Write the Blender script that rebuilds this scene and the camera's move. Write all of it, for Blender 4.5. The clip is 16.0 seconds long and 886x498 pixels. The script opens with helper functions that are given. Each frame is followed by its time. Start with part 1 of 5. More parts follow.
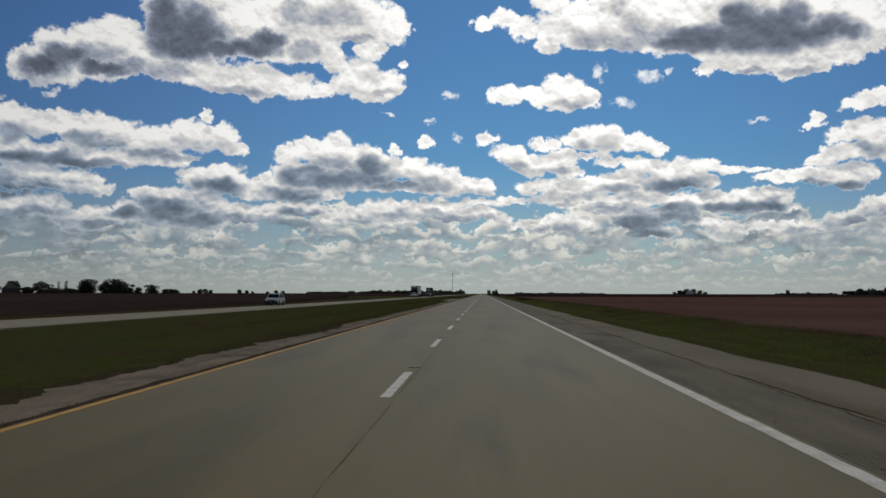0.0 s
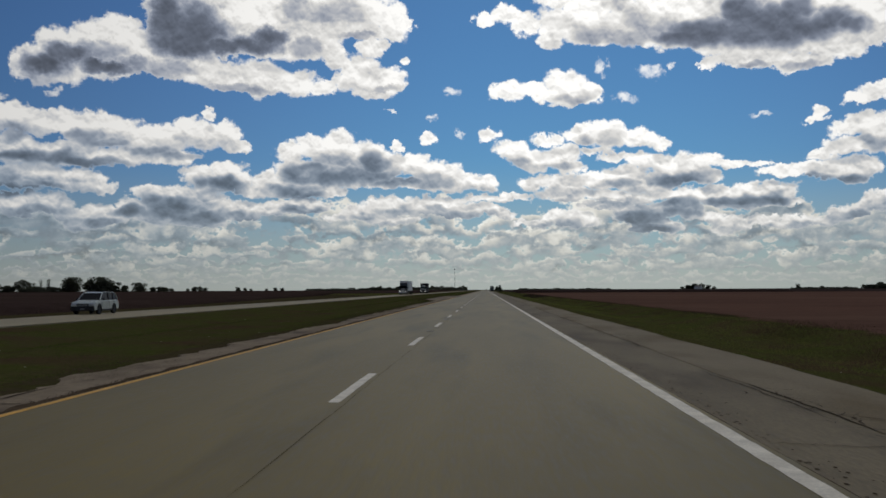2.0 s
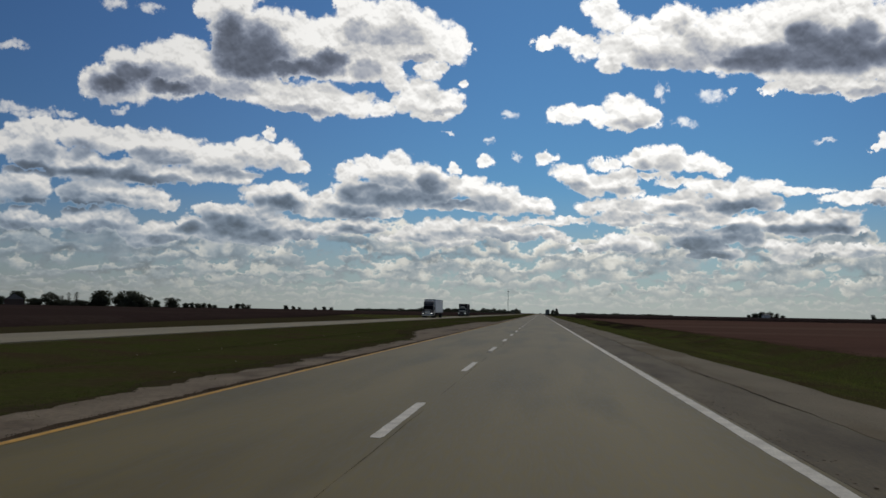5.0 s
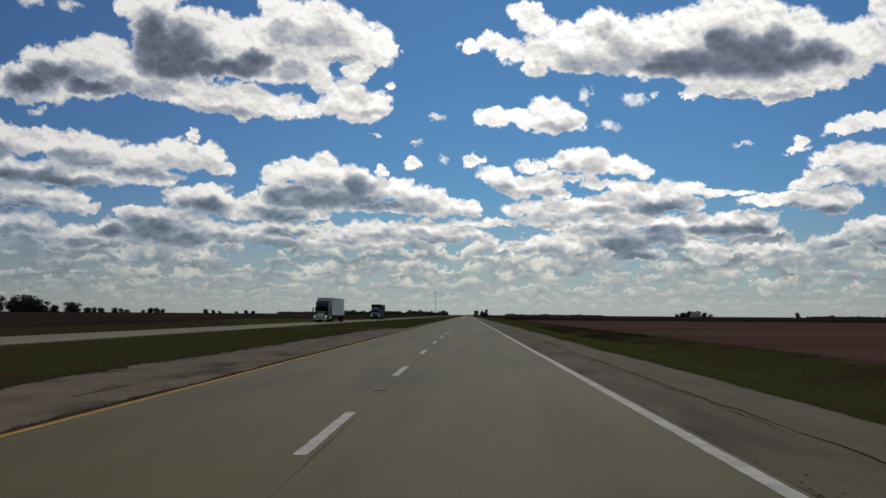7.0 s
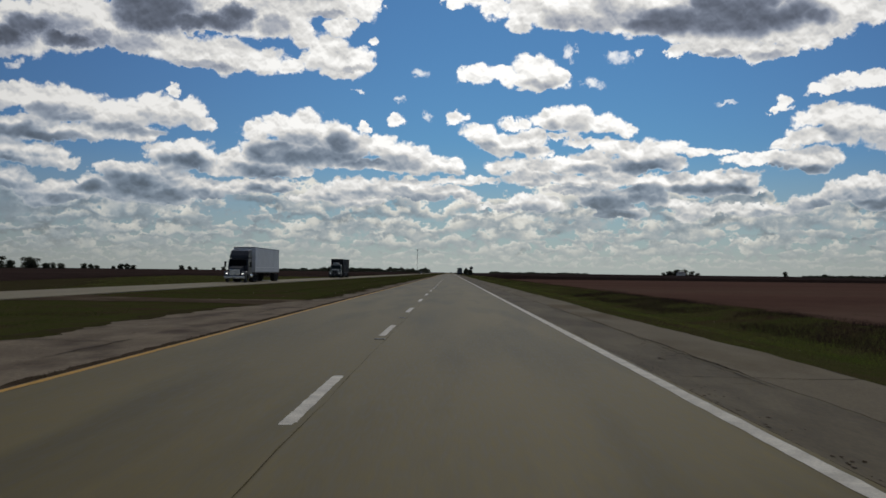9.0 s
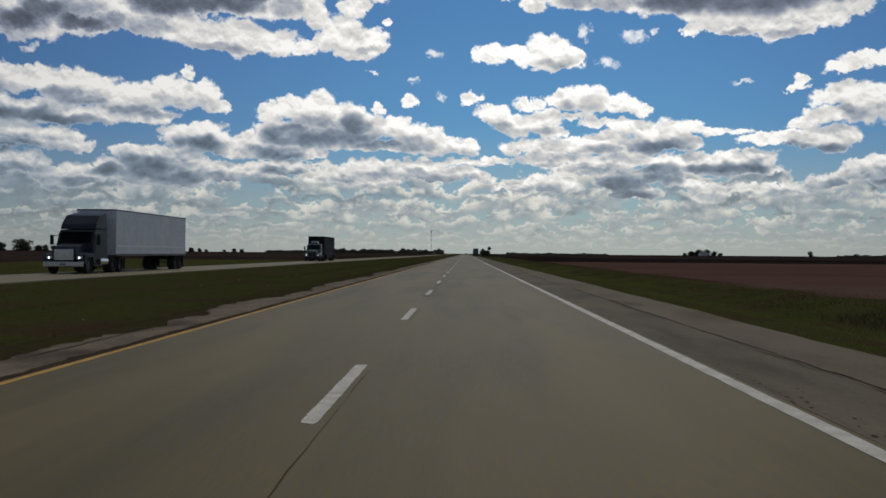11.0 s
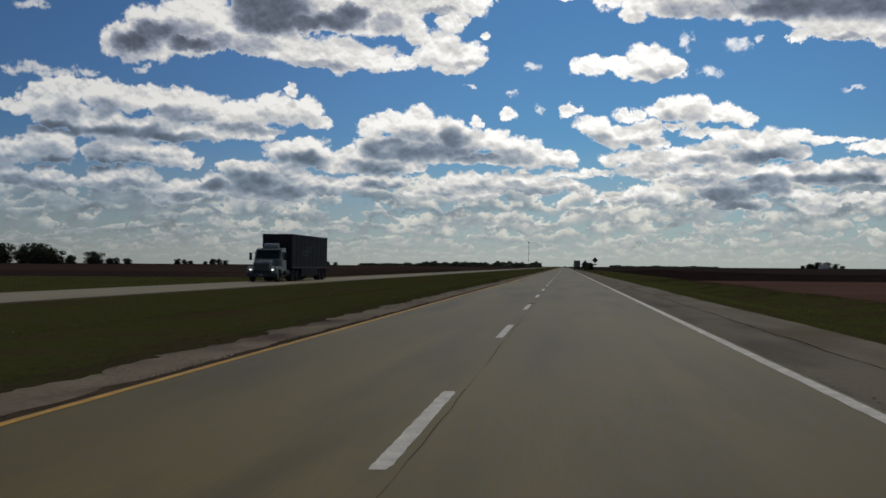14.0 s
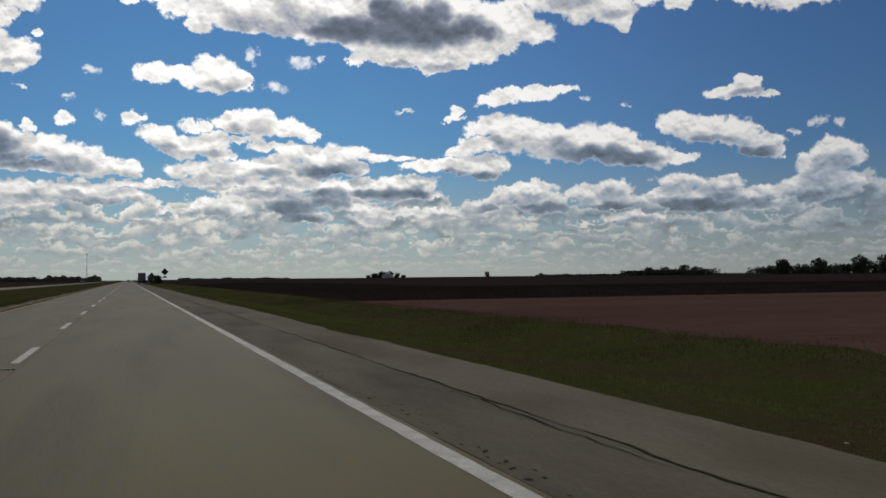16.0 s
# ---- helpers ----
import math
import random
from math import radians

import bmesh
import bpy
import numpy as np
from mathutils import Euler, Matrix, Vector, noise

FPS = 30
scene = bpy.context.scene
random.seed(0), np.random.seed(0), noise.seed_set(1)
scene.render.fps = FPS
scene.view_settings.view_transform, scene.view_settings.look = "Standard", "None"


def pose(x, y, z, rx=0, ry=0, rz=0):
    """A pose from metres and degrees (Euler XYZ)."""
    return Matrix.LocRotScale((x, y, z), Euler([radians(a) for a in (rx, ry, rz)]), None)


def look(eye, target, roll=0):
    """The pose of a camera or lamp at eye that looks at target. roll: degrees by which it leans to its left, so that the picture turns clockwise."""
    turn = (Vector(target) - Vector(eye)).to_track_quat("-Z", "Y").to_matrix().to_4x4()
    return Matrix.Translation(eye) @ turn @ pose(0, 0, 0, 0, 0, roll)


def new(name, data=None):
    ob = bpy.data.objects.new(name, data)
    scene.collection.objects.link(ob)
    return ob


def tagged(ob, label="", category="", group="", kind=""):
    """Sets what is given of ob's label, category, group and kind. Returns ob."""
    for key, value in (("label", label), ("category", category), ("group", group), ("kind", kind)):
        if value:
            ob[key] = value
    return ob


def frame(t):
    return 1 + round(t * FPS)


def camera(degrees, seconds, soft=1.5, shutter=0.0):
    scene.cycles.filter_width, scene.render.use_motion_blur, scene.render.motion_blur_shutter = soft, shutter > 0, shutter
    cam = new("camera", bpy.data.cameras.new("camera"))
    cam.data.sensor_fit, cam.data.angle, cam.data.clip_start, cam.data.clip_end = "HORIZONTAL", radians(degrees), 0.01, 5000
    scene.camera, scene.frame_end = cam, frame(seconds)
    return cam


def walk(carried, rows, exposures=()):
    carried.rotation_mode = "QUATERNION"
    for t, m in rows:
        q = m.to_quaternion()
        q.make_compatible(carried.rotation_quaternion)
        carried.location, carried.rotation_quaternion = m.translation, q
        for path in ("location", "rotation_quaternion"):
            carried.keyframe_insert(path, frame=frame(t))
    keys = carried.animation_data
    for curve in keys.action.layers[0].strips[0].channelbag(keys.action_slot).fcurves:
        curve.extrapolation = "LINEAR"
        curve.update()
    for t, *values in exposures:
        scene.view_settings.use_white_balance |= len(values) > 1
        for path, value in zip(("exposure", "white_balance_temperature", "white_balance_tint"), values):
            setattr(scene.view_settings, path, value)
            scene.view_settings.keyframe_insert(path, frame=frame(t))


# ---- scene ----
cam = camera(49.54, 16.0, soft=1.6)
PATH = [
    (0.0, pose(1.30, 0.00, 1.39, 92.65, -0.12, 2.35)),
    (0.5, pose(1.48, 12.43, 1.39, 93.01, -1.09, 2.74)),
    (1.0, pose(1.65, 24.87, 1.39, 92.16, -0.06, 1.88)),
    (1.5, pose(1.83, 37.30, 1.39, 92.73, -0.81, 1.50)),
    (2.0, pose(1.89, 49.73, 1.39, 92.43, 0.25, 2.55)),
    (2.5, pose(1.95, 62.16, 1.39, 92.52, -0.54, 7.38)),
    (3.0, pose(2.00, 74.59, 1.39, 94.09, -0.91, 7.52)),
    (3.5, pose(1.90, 87.01, 1.39, 93.37, -1.02, 5.93)),
    (3.7, pose(1.90, 91.98, 1.39, 93.86, -1.02, 5.93)),
    (5.8, pose(1.72, 144.17, 1.39, 93.67, -1.07, 5.27)),
    (6.0, pose(1.72, 149.14, 1.39, 93.80, -1.07, 3.94)),
    (6.5, pose(1.68, 161.56, 1.39, 93.99, 0.16, 2.51)),
    (7.0, pose(1.65, 173.99, 1.39, 93.91, -0.45, 1.50)),
    (7.5, pose(1.60, 186.41, 1.39, 93.85, -0.75, 1.64)),
    (8.0, pose(1.56, 198.83, 1.39, 93.01, -0.53, 2.03)),
    (8.5, pose(1.52, 211.25, 1.39, 93.68, -0.84, 1.71)),
    (9.0, pose(1.47, 223.66, 1.39, 91.39, -0.70, 0.46)),
    (9.5, pose(1.31, 236.08, 1.39, 90.62, -0.45, 0.71)),
    (9.7, pose(1.31, 241.05, 1.39, 90.29, -0.45, 1.31)),
    (11.8, pose(1.25, 293.18, 1.39, 90.23, -0.48, 1.37)),
    (12.0, pose(1.25, 298.15, 1.39, 89.75, -0.48, 1.47)),
    (12.5, pose(1.26, 310.57, 1.39, 90.51, -0.40, 1.23)),
    (13.0, pose(1.09, 322.98, 1.39, 91.53, -0.69, 7.38)),
    (13.5, pose(1.17, 335.39, 1.39, 91.05, -0.90, 8.59)),
    (14.0, pose(1.25, 347.80, 1.39, 90.99, -0.42, 7.22)),
    (14.5, pose(1.33, 360.21, 1.39, 91.24, -0.27, 6.26)),
    (15.0, pose(1.52, 372.61, 1.39, 92.12, -0.26, -7.69)),
    (15.5, pose(1.70, 385.02, 1.39, 92.99, -0.37, -16.11)),
    (16.0, pose(1.83, 397.43, 1.39, 91.66, 0.61, -18.14)),
]
walk(cam, PATH)

# ---- sky, sun ----
SUN_AZ, SUN_EL = 5.0, 46.0
world = bpy.data.worlds.new("sky")
scene.world = world
world.use_nodes = True
wt = world.node_tree
wt.nodes.clear()


def link(a, b):
    wt.links.new(a, b)


def node(kind, **props):
    n = wt.nodes.new(kind)
    n.name = "step_%d" % len(wt.nodes)
    for k, v in props.items():
        if k == "op":
            n.operation = v
        elif k == "blend":
            n.data_type, n.blend_type = "RGBA", v
        elif k == "clamp":
            n.use_clamp = v
    return n


def feed(socket, value):
    if isinstance(value, bpy.types.NodeSocket):
        link(value, socket)
    else:
        socket.default_value = value


def calc(op, a, b=0.0, c=0.0, clamp=False):
    n = node("ShaderNodeMath", op=op, clamp=clamp)
    for i, v in enumerate((a, b, c)):
        feed(n.inputs[i], v)
    return n.outputs[0]


def vec(op, a, b=(0, 0, 0), c=(0, 0, 0)):
    n = node("ShaderNodeVectorMath", op=op)
    feed(n.inputs[0], a)
    feed(n.inputs[1], b)
    if op == "MULTIPLY_ADD":
        feed(n.inputs[2], c)
    return n.outputs["Value"] if op in ("DOT_PRODUCT", "LENGTH") else n.outputs["Vector"]


def ramp(v, lo, hi, to0=0.0, to1=1.0):
    n = node("ShaderNodeMapRange")
    n.interpolation_type = "SMOOTHSTEP"
    for i, q in enumerate((v, lo, hi, to0, to1)):
        feed(n.inputs[i], q)
    return n.outputs[0]


def blend(f, a, b, how="MIX"):
    n = node("ShaderNodeMix", blend=how)
    feed(n.inputs[0], f)
    feed(n.inputs[6], a)
    feed(n.inputs[7], b)
    return n.outputs[2]


def clouds_noise(p, scale, detail=6.0, rough=0.55):
    n = node("ShaderNodeTexNoise")
    feed(n.inputs["Vector"], p)
    n.inputs["Scale"].default_value, n.inputs["Detail"].default_value, n.inputs["Roughness"].default_value = scale, detail, rough
    return n


def xyz(x, y, z=0.0):
    n = node("ShaderNodeCombineXYZ")
    for i, v in enumerate((x, y, z)):
        feed(n.inputs[i], v)
    return n.outputs[0]


way = node("ShaderNodeTexCoord").outputs["Generated"]
split = node("ShaderNodeSeparateXYZ")
link(way, split.inputs[0])
deg = 180 / math.pi
az = calc("MULTIPLY", calc("ARCTAN2", split.outputs[0], split.outputs[1]), deg)
el = calc("MULTIPLY", calc("ARCSINE", split.outputs[2]), deg)
flat = xyz(az, el)
# ragged edges: the place in the sky is shifted by noise
def shifted(scale, detail, rough, amount):
    s = vec("SUBTRACT", clouds_noise(flat, scale, detail, rough).outputs["Color"], (0.5, 0.5, 0.5))
    return vec("ADD", flat, vec("MULTIPLY", s, amount))


place = shifted(0.85, 8.0, 0.64, (2.0, 1.5, 0.0))
flat_soft = shifted(0.75, 2.0, 0.5, (1.6, 1.1, 0.0))
raised = vec("MULTIPLY", flat_soft, (1.0, 1.10, 0.0))
WHITE, ABOVE, GREY, DARK, WISP = [None], [None], [None], [None], [None]


def union_group():
    """One puff joined to those before it: the squared distance from its centre, in half sizes, smoothly joined."""
    g = bpy.data.node_groups.new("puff_union", "ShaderNodeTree")
    for nm, kind in (("Place", "NodeSocketVector"), ("Size", "NodeSocketVector"), ("Shift", "NodeSocketVector"), ("Before", "NodeSocketFloat")):
        g.interface.new_socket(nm, in_out="INPUT", socket_type=kind)
    g.interface.new_socket("After", in_out="OUTPUT", socket_type="NodeSocketFloat")
    start, end = g.nodes.new("NodeGroupInput"), g.nodes.new("NodeGroupOutput")
    d, q, join = g.nodes.new("ShaderNodeVectorMath"), g.nodes.new("ShaderNodeVectorMath"), g.nodes.new("ShaderNodeMath")
    d.operation, q.operation, join.operation = "MULTIPLY_ADD", "DOT_PRODUCT", "SMOOTH_MIN"
    join.inputs[2].default_value = 0.2
    for i in range(3):
        g.links.new(start.outputs[i], d.inputs[i])
    g.links.new(d.outputs[0], q.inputs[0])
    g.links.new(d.outputs[0], q.inputs[1])
    g.links.new(q.outputs["Value"], join.inputs[0])
    g.links.new(start.outputs[3], join.inputs[1])
    g.links.new(join.outputs[0], end.inputs[0])
    return g


UNION = union_group()


def cumulus(kind, puffs):
    """Heaps of cloud: direction, height above the horizon, half width and half height, in degrees."""
    for field, p in ((kind, place if kind in (WHITE, WISP) else flat_soft), (ABOVE, raised)):
        if field is ABOVE and kind is not WHITE:
            continue
        for a, e, w, h in puffs:
            n = node("ShaderNodeGroup")
            n.node_tree = UNION
            link(p, n.inputs[0])
            n.inputs[1].default_value, n.inputs[2].default_value = (1 / w, 1 / h, 0), (-a / w, -e / h, 0)
            feed(n.inputs[3], 400.0 if field[0] is None else field[0])
            field[0] = n.outputs[0]


cumulus(WHITE, ((-25.85, 12.38, 1.16, 1.15), (-24.70, 13.24, 1.33, 1.36), (-24.39, 12.35, 1.79, 0.86), (-22.63, 13.88, 1.83, 1.29), (-21.27, 14.45, 1.39, 1.11), (-20.17, 13.76, 1.57, 1.00), (-22.00, 12.69, 1.84, 0.81), (-18.59, 12.92, 1.75, 0.76), (-16.99, 12.75, 1.94, 0.83), (-15.37, 12.45, 1.96, 0.96), (-13.41, 12.37, 1.66, 1.10), (-11.42, 12.11, 1.67, 0.75), (-9.57, 11.89, 0.94, 0.49),))  # big left bank, lower half
cumulus(WHITE, ((-19.77, 17.19, 1.01, 0.85), (-18.65, 16.67, 1.60, 1.38), (-17.99, 14.85, 1.77, 1.40), (-16.72, 15.87, 1.95, 1.56), (-14.77, 15.83, 1.98, 1.41), (-13.12, 15.75, 2.00, 1.42), (-15.40, 14.21, 2.30, 0.79), (-12.77, 14.33, 2.00, 0.77), (-11.80, 17.71, 0.84, 0.78), (-10.79, 16.80, 2.03, 1.51), (-9.10, 17.02, 2.04, 1.42), (-7.40, 16.58, 1.88, 1.21), (-5.69, 15.97, 1.30, 0.90), (-4.83, 15.59, 0.86, 0.52), (-18.68, 17.90, 1.92, 0.91),))  # big left bank, upper half
cumulus(WHITE, ((-10.10, 15.23, 2.20, 1.34), (-10.77, 14.24, 1.68, 0.90), (-9.08, 13.96, 0.74, 1.04), (-7.39, 15.20, 1.71, 0.42), (-5.69, 15.00, 1.20, 0.52), (-6.71, 14.17, 0.95, 0.65), (-8.33, 12.68, 0.68, 1.18), (-7.38, 12.69, 1.53, 1.08), (-5.68, 12.38, 1.12, 0.85), (-6.70, 11.81, 1.53, 0.59), (-4.83, 13.54, 0.34, 0.33),))  # big left bank, right end
cumulus(DARK, ((-18.63, 15.43, 0.89, 1.30), (-17.03, 15.07, 1.46, 1.19), (-17.65, 14.08, 1.77, 0.69), (-15.40, 14.05, 1.64, 0.41), (-13.76, 14.26, 1.39, 0.45), (-12.77, 14.75, 0.93, 0.45), (-25.27, 12.43, 1.11, 0.55), (-24.11, 13.08, 1.19, 0.49), (-21.99, 12.54, 1.29, 0.31),))
cumulus(GREY, ((-11.12, 16.31, 1.01, 0.54), (-8.42, 16.40, 1.36, 0.70), (-9.77, 16.20, 1.02, 0.45), (-10.77, 14.24, 0.84, 0.52), (-22.62, 13.42, 1.37, 0.43), (-20.46, 12.80, 0.93, 0.31), (-18.27, 12.62, 1.34, 0.41), (-7.39, 14.91, 1.19, 0.19), (-14.39, 11.68, 1.81, 0.26), (-25.78, 11.93, 0.52, 0.49), (-25.27, 12.43, 1.32, 0.79), (-5.68, 11.95, 1.02, 0.23),))
cumulus(WISP, ((-25.23, 16.77, 0.88, 0.41), (-23.36, 16.79, 0.66, 0.36), (-24.80, 11.00, 0.53, 0.25), (-23.48, 11.56, 0.54, 0.25),))  # scraps round the bank
cumulus(WISP, ((-30.40, 10.70, 1.24, 0.36), (-31.56, 10.50, 0.75, 0.30), (-29.28, 10.37, 1.49, 0.25), (-33.31, 10.10, 0.42, 0.30), (-30.68, 13.95, 0.94, 0.27), (-27.63, 10.69, 0.67, 0.19),))  # wisps left of the bank
cumulus(WHITE, ((-26.92, 9.56, 1.43, 0.85), (-25.19, 9.30, 1.46, 0.68), (-23.13, 9.24, 1.81, 0.94), (-21.31, 9.12, 1.54, 0.85), (-19.77, 8.71, 1.41, 0.80), (-18.52, 8.77, 1.26, 0.90), (-17.51, 9.29, 0.89, 0.81), (-16.62, 9.00, 1.29, 0.97), (-15.33, 9.14, 0.97, 0.85), (-14.51, 8.41, 0.82, 0.43), (-18.50, 7.64, 1.90, 0.52), (-20.98, 7.70, 1.85, 0.64), (-23.98, 7.72, 2.70, 0.69), (-26.59, 7.74, 1.72, 0.86), (-16.31, 10.28, 0.45, 0.29),))  # left middle
cumulus(WHITE, ((-31.43, 8.54, 0.81, 0.49), (-30.13, 9.04, 0.94, 0.77), (-28.81, 9.51, 1.35, 0.80), (-29.23, 8.39, 1.80, 0.68),))  # left middle, far end
cumulus(DARK, ((-25.72, 7.42, 2.33, 0.28), (-23.38, 7.25, 1.65, 0.22), (-29.08, 7.44, 1.38, 0.27),))
cumulus(GREY, ((-23.12, 8.65, 1.05, 0.38), (-26.61, 8.60, 0.63, 0.43), (-21.58, 7.20, 1.07, 0.22), (-19.44, 7.92, 1.25, 0.22), (-17.87, 7.63, 1.59, 0.19), (-21.91, 8.30, 1.22, 0.22), (-28.83, 8.36, 0.69, 0.48),))
cumulus(WHITE, ((-26.55, 6.36, 1.43, 0.68), (-24.83, 6.44, 1.47, 0.68), (-23.36, 6.18, 1.50, 0.69), (-22.16, 5.81, 0.91, 0.41),))  # left low
cumulus(WHITE, ((-31.80, 6.06, 1.73, 0.68), (-29.78, 6.49, 1.63, 0.81), (-32.92, 5.53, 1.42, 0.76), (-31.77, 4.67, 1.73, 0.56), (-29.74, 4.61, 1.78, 0.50),))  # left low, far end
cumulus(DARK, ((-26.39, 5.53, 1.58, 0.28), (-27.93, 5.41, 1.40, 0.24), (-29.02, 5.49, 1.23, 0.24),))
cumulus(GREY, ((-25.11, 5.89, 1.17, 0.19), (-27.11, 6.18, 0.70, 0.37), (-26.49, 3.99, 1.43, 0.25), (-25.65, 4.45, 0.86, 0.19), (-28.72, 4.23, 1.66, 0.27), (-30.87, 4.57, 1.06, 0.30),))
cumulus(WHITE, ((-26.51, 4.67, 1.43, 0.55), (-24.79, 4.78, 1.32, 0.62), (-23.90, 4.28, 0.74, 0.47), (-22.12, 4.32, 1.51, 0.57), (-23.01, 3.83, 1.20, 0.44),))  # left lowest
cumulus(WHITE, ((-16.90, 6.71, 1.06, 0.59), (-15.30, 6.92, 1.23, 0.66), (-14.49, 6.44, 0.81, 0.53), (-15.94, 6.08, 1.45, 0.39),))  # centre small
cumulus(DARK, ((-15.55, 6.22, 1.16, 0.46),))
cumulus(WHITE, ((-11.72, 7.99, 0.93, 0.79), (-10.06, 8.41, 1.34, 0.76), (-8.72, 8.53, 1.35, 0.87), (-7.03, 8.05, 1.18, 0.87), (-5.68, 7.56, 1.19, 0.74), (-4.32, 7.49, 1.29, 0.67), (-2.97, 6.99, 1.53, 0.74), (-1.27, 6.48, 1.52, 0.57), (0.08, 6.30, 0.88, 0.54), (-8.71, 7.03, 2.69, 0.80), (-11.38, 7.16, 1.33, 0.53), (-5.34, 8.53, 0.47, 0.30), (-3.47, 9.00, 0.65, 0.43), (-2.97, 6.25, 2.03, 0.47), (-7.03, 6.38, 2.03, 0.40),))  # centre left
cumulus(DARK, ((-8.37, 6.70, 2.70, 0.43), (-6.62, 7.55, 0.74, 0.60), (-10.71, 7.01, 1.33, 0.37), (-5.34, 6.28, 1.52, 0.20),))
cumulus(GREY, ((-9.05, 7.63, 1.07, 0.37), (-2.97, 6.48, 1.12, 0.40), (-7.03, 7.21, 1.35, 0.67), (-10.05, 6.85, 1.67, 0.47),))
cumulus(WHITE, ((-12.03, 6.16, 1.99, 0.66), (-13.02, 6.31, 1.09, 0.66), (-10.04, 6.15, 1.34, 0.43), (-9.04, 5.82, 0.94, 0.30), (-13.67, 5.80, 0.98, 0.46), (-19.40, 5.67, 1.25, 0.48), (-18.15, 5.38, 1.58, 0.71), (-16.88, 5.41, 1.28, 0.59), (-20.62, 4.90, 0.86, 0.51), (-18.76, 4.56, 1.89, 0.78), (-15.92, 4.77, 1.61, 0.66), (-14.30, 4.63, 1.30, 0.53), (-16.86, 4.10, 1.92, 0.46),))  # under the centre
cumulus(DARK, ((-11.30, 5.80, 1.26, 0.37), (-18.45, 4.69, 1.32, 0.49), (-17.03, 4.26, 1.21, 0.33), (-20.55, 4.49, 0.74, 0.26), (-11.03, 4.80, 1.13, 0.23),))
cumulus(WHITE, ((-11.36, 4.93, 1.66, 0.43), (-12.68, 4.82, 1.32, 0.43), (-10.03, 5.01, 1.00, 0.40), (-5.67, 5.10, 1.69, 0.50), (-7.36, 4.69, 1.51, 0.37), (-3.98, 4.97, 1.52, 0.44), (-1.95, 4.86, 2.03, 0.51), (-0.26, 4.76, 1.52, 0.44), (1.08, 4.51, 1.01, 0.37), (-5.67, 4.30, 2.03, 0.37), (-8.70, 4.35, 1.00, 0.30), (1.43, 5.52, 1.51, 0.27), (-0.60, 5.43, 1.52, 0.24), (-2.63, 5.37, 1.35, 0.24),))  # centre low row
cumulus(GREY, ((-1.96, 4.53, 1.86, 0.30), (-4.93, 4.84, 0.68, 0.30), (-7.36, 4.49, 0.84, 0.20), (-22.12, 3.97, 1.21, 0.22), (-14.30, 4.24, 1.14, 0.23),))
cumulus(WHITE, ((1.48, 11.69, 1.19, 0.56), (2.83, 11.83, 1.11, 0.43), (4.86, 11.95, 1.51, 0.98), (6.19, 11.41, 0.86, 0.65), (4.18, 11.47, 1.51, 0.49), (4.85, 10.89, 0.94, 0.23),))  # centre right
cumulus(GREY, ((5.52, 11.34, 1.33, 0.30),))
cumulus(WISP, ((-1.93, 11.66, 0.68, 0.33), (-3.13, 10.21, 0.44, 0.20), (-1.43, 9.23, 0.27, 0.20), (6.95, 13.02, 0.30, 0.65), (9.68, 12.57, 0.85, 0.48), (8.51, 11.17, 0.72, 0.33), (11.05, 12.86, 0.29, 0.19), (-5.61, 10.66, 0.41, 0.10), (15.81, 9.90, 0.67, 0.13),))  # scraps
cumulus(WHITE, ((0.14, 15.80, 0.68, 0.45), (1.34, 16.10, 0.96, 0.61), (2.53, 15.59, 1.02, 0.71), (3.23, 17.81, 1.12, 0.66), (4.24, 16.98, 1.18, 0.79), (4.40, 15.54, 1.52, 1.06), (4.05, 14.51, 0.84, 0.52), (6.26, 16.10, 1.67, 1.20), (6.57, 14.81, 1.66, 0.64), (7.94, 16.91, 1.65, 0.94), (8.58, 15.51, 1.64, 1.33), (10.24, 16.21, 1.62, 1.13), (11.54, 16.12, 1.60, 1.31), (10.86, 14.65, 1.93, 0.82),))  # big right bank, left half
cumulus(WHITE, ((13.15, 16.32, 1.89, 1.48), (14.74, 16.80, 1.86, 1.52), (14.06, 14.69, 2.18, 1.06), (16.60, 16.32, 2.12, 1.66), (16.85, 14.46, 2.40, 1.10), (19.00, 15.78, 1.76, 1.35), (19.26, 14.24, 1.75, 1.00), (21.04, 14.95, 1.43, 1.19), (21.57, 13.55, 1.41, 0.48), (20.10, 13.09, 1.30, 0.39), (14.34, 13.10, 1.55, 0.41), (16.20, 12.96, 1.52, 0.59), (17.71, 12.53, 1.05, 0.59), (18.91, 12.74, 1.18, 0.40), (22.47, 15.09, 1.39, 1.11), (13.07, 12.87, 0.63, 0.32), (15.91, 13.61, 3.32, 0.50), (18.94, 13.50, 1.76, 0.55),))  # big right bank, right half
cumulus(DARK, ((15.62, 14.50, 2.59, 0.74), (15.03, 15.60, 1.18, 0.62), (17.76, 14.38, 2.23, 0.82), (17.79, 15.44, 0.84, 0.61), (19.56, 14.66, 1.46, 0.60), (13.11, 14.54, 1.89, 0.63), (11.50, 14.36, 1.54, 0.47), (16.41, 15.05, 2.12, 0.67), (12.47, 14.80, 1.59, 0.50), (20.73, 14.33, 0.86, 0.42),))
cumulus(GREY, ((9.30, 15.06, 0.79, 0.89), (8.10, 16.59, 0.73, 0.50), (6.91, 14.80, 1.33, 0.58), (8.56, 14.46, 1.48, 0.51), (5.90, 15.00, 0.84, 0.45), (15.03, 15.85, 1.55, 0.86), (10.86, 14.91, 1.61, 0.63), (8.91, 15.66, 0.72, 0.76), (18.31, 12.33, 0.89, 0.19), (15.57, 12.63, 0.92, 0.16),))
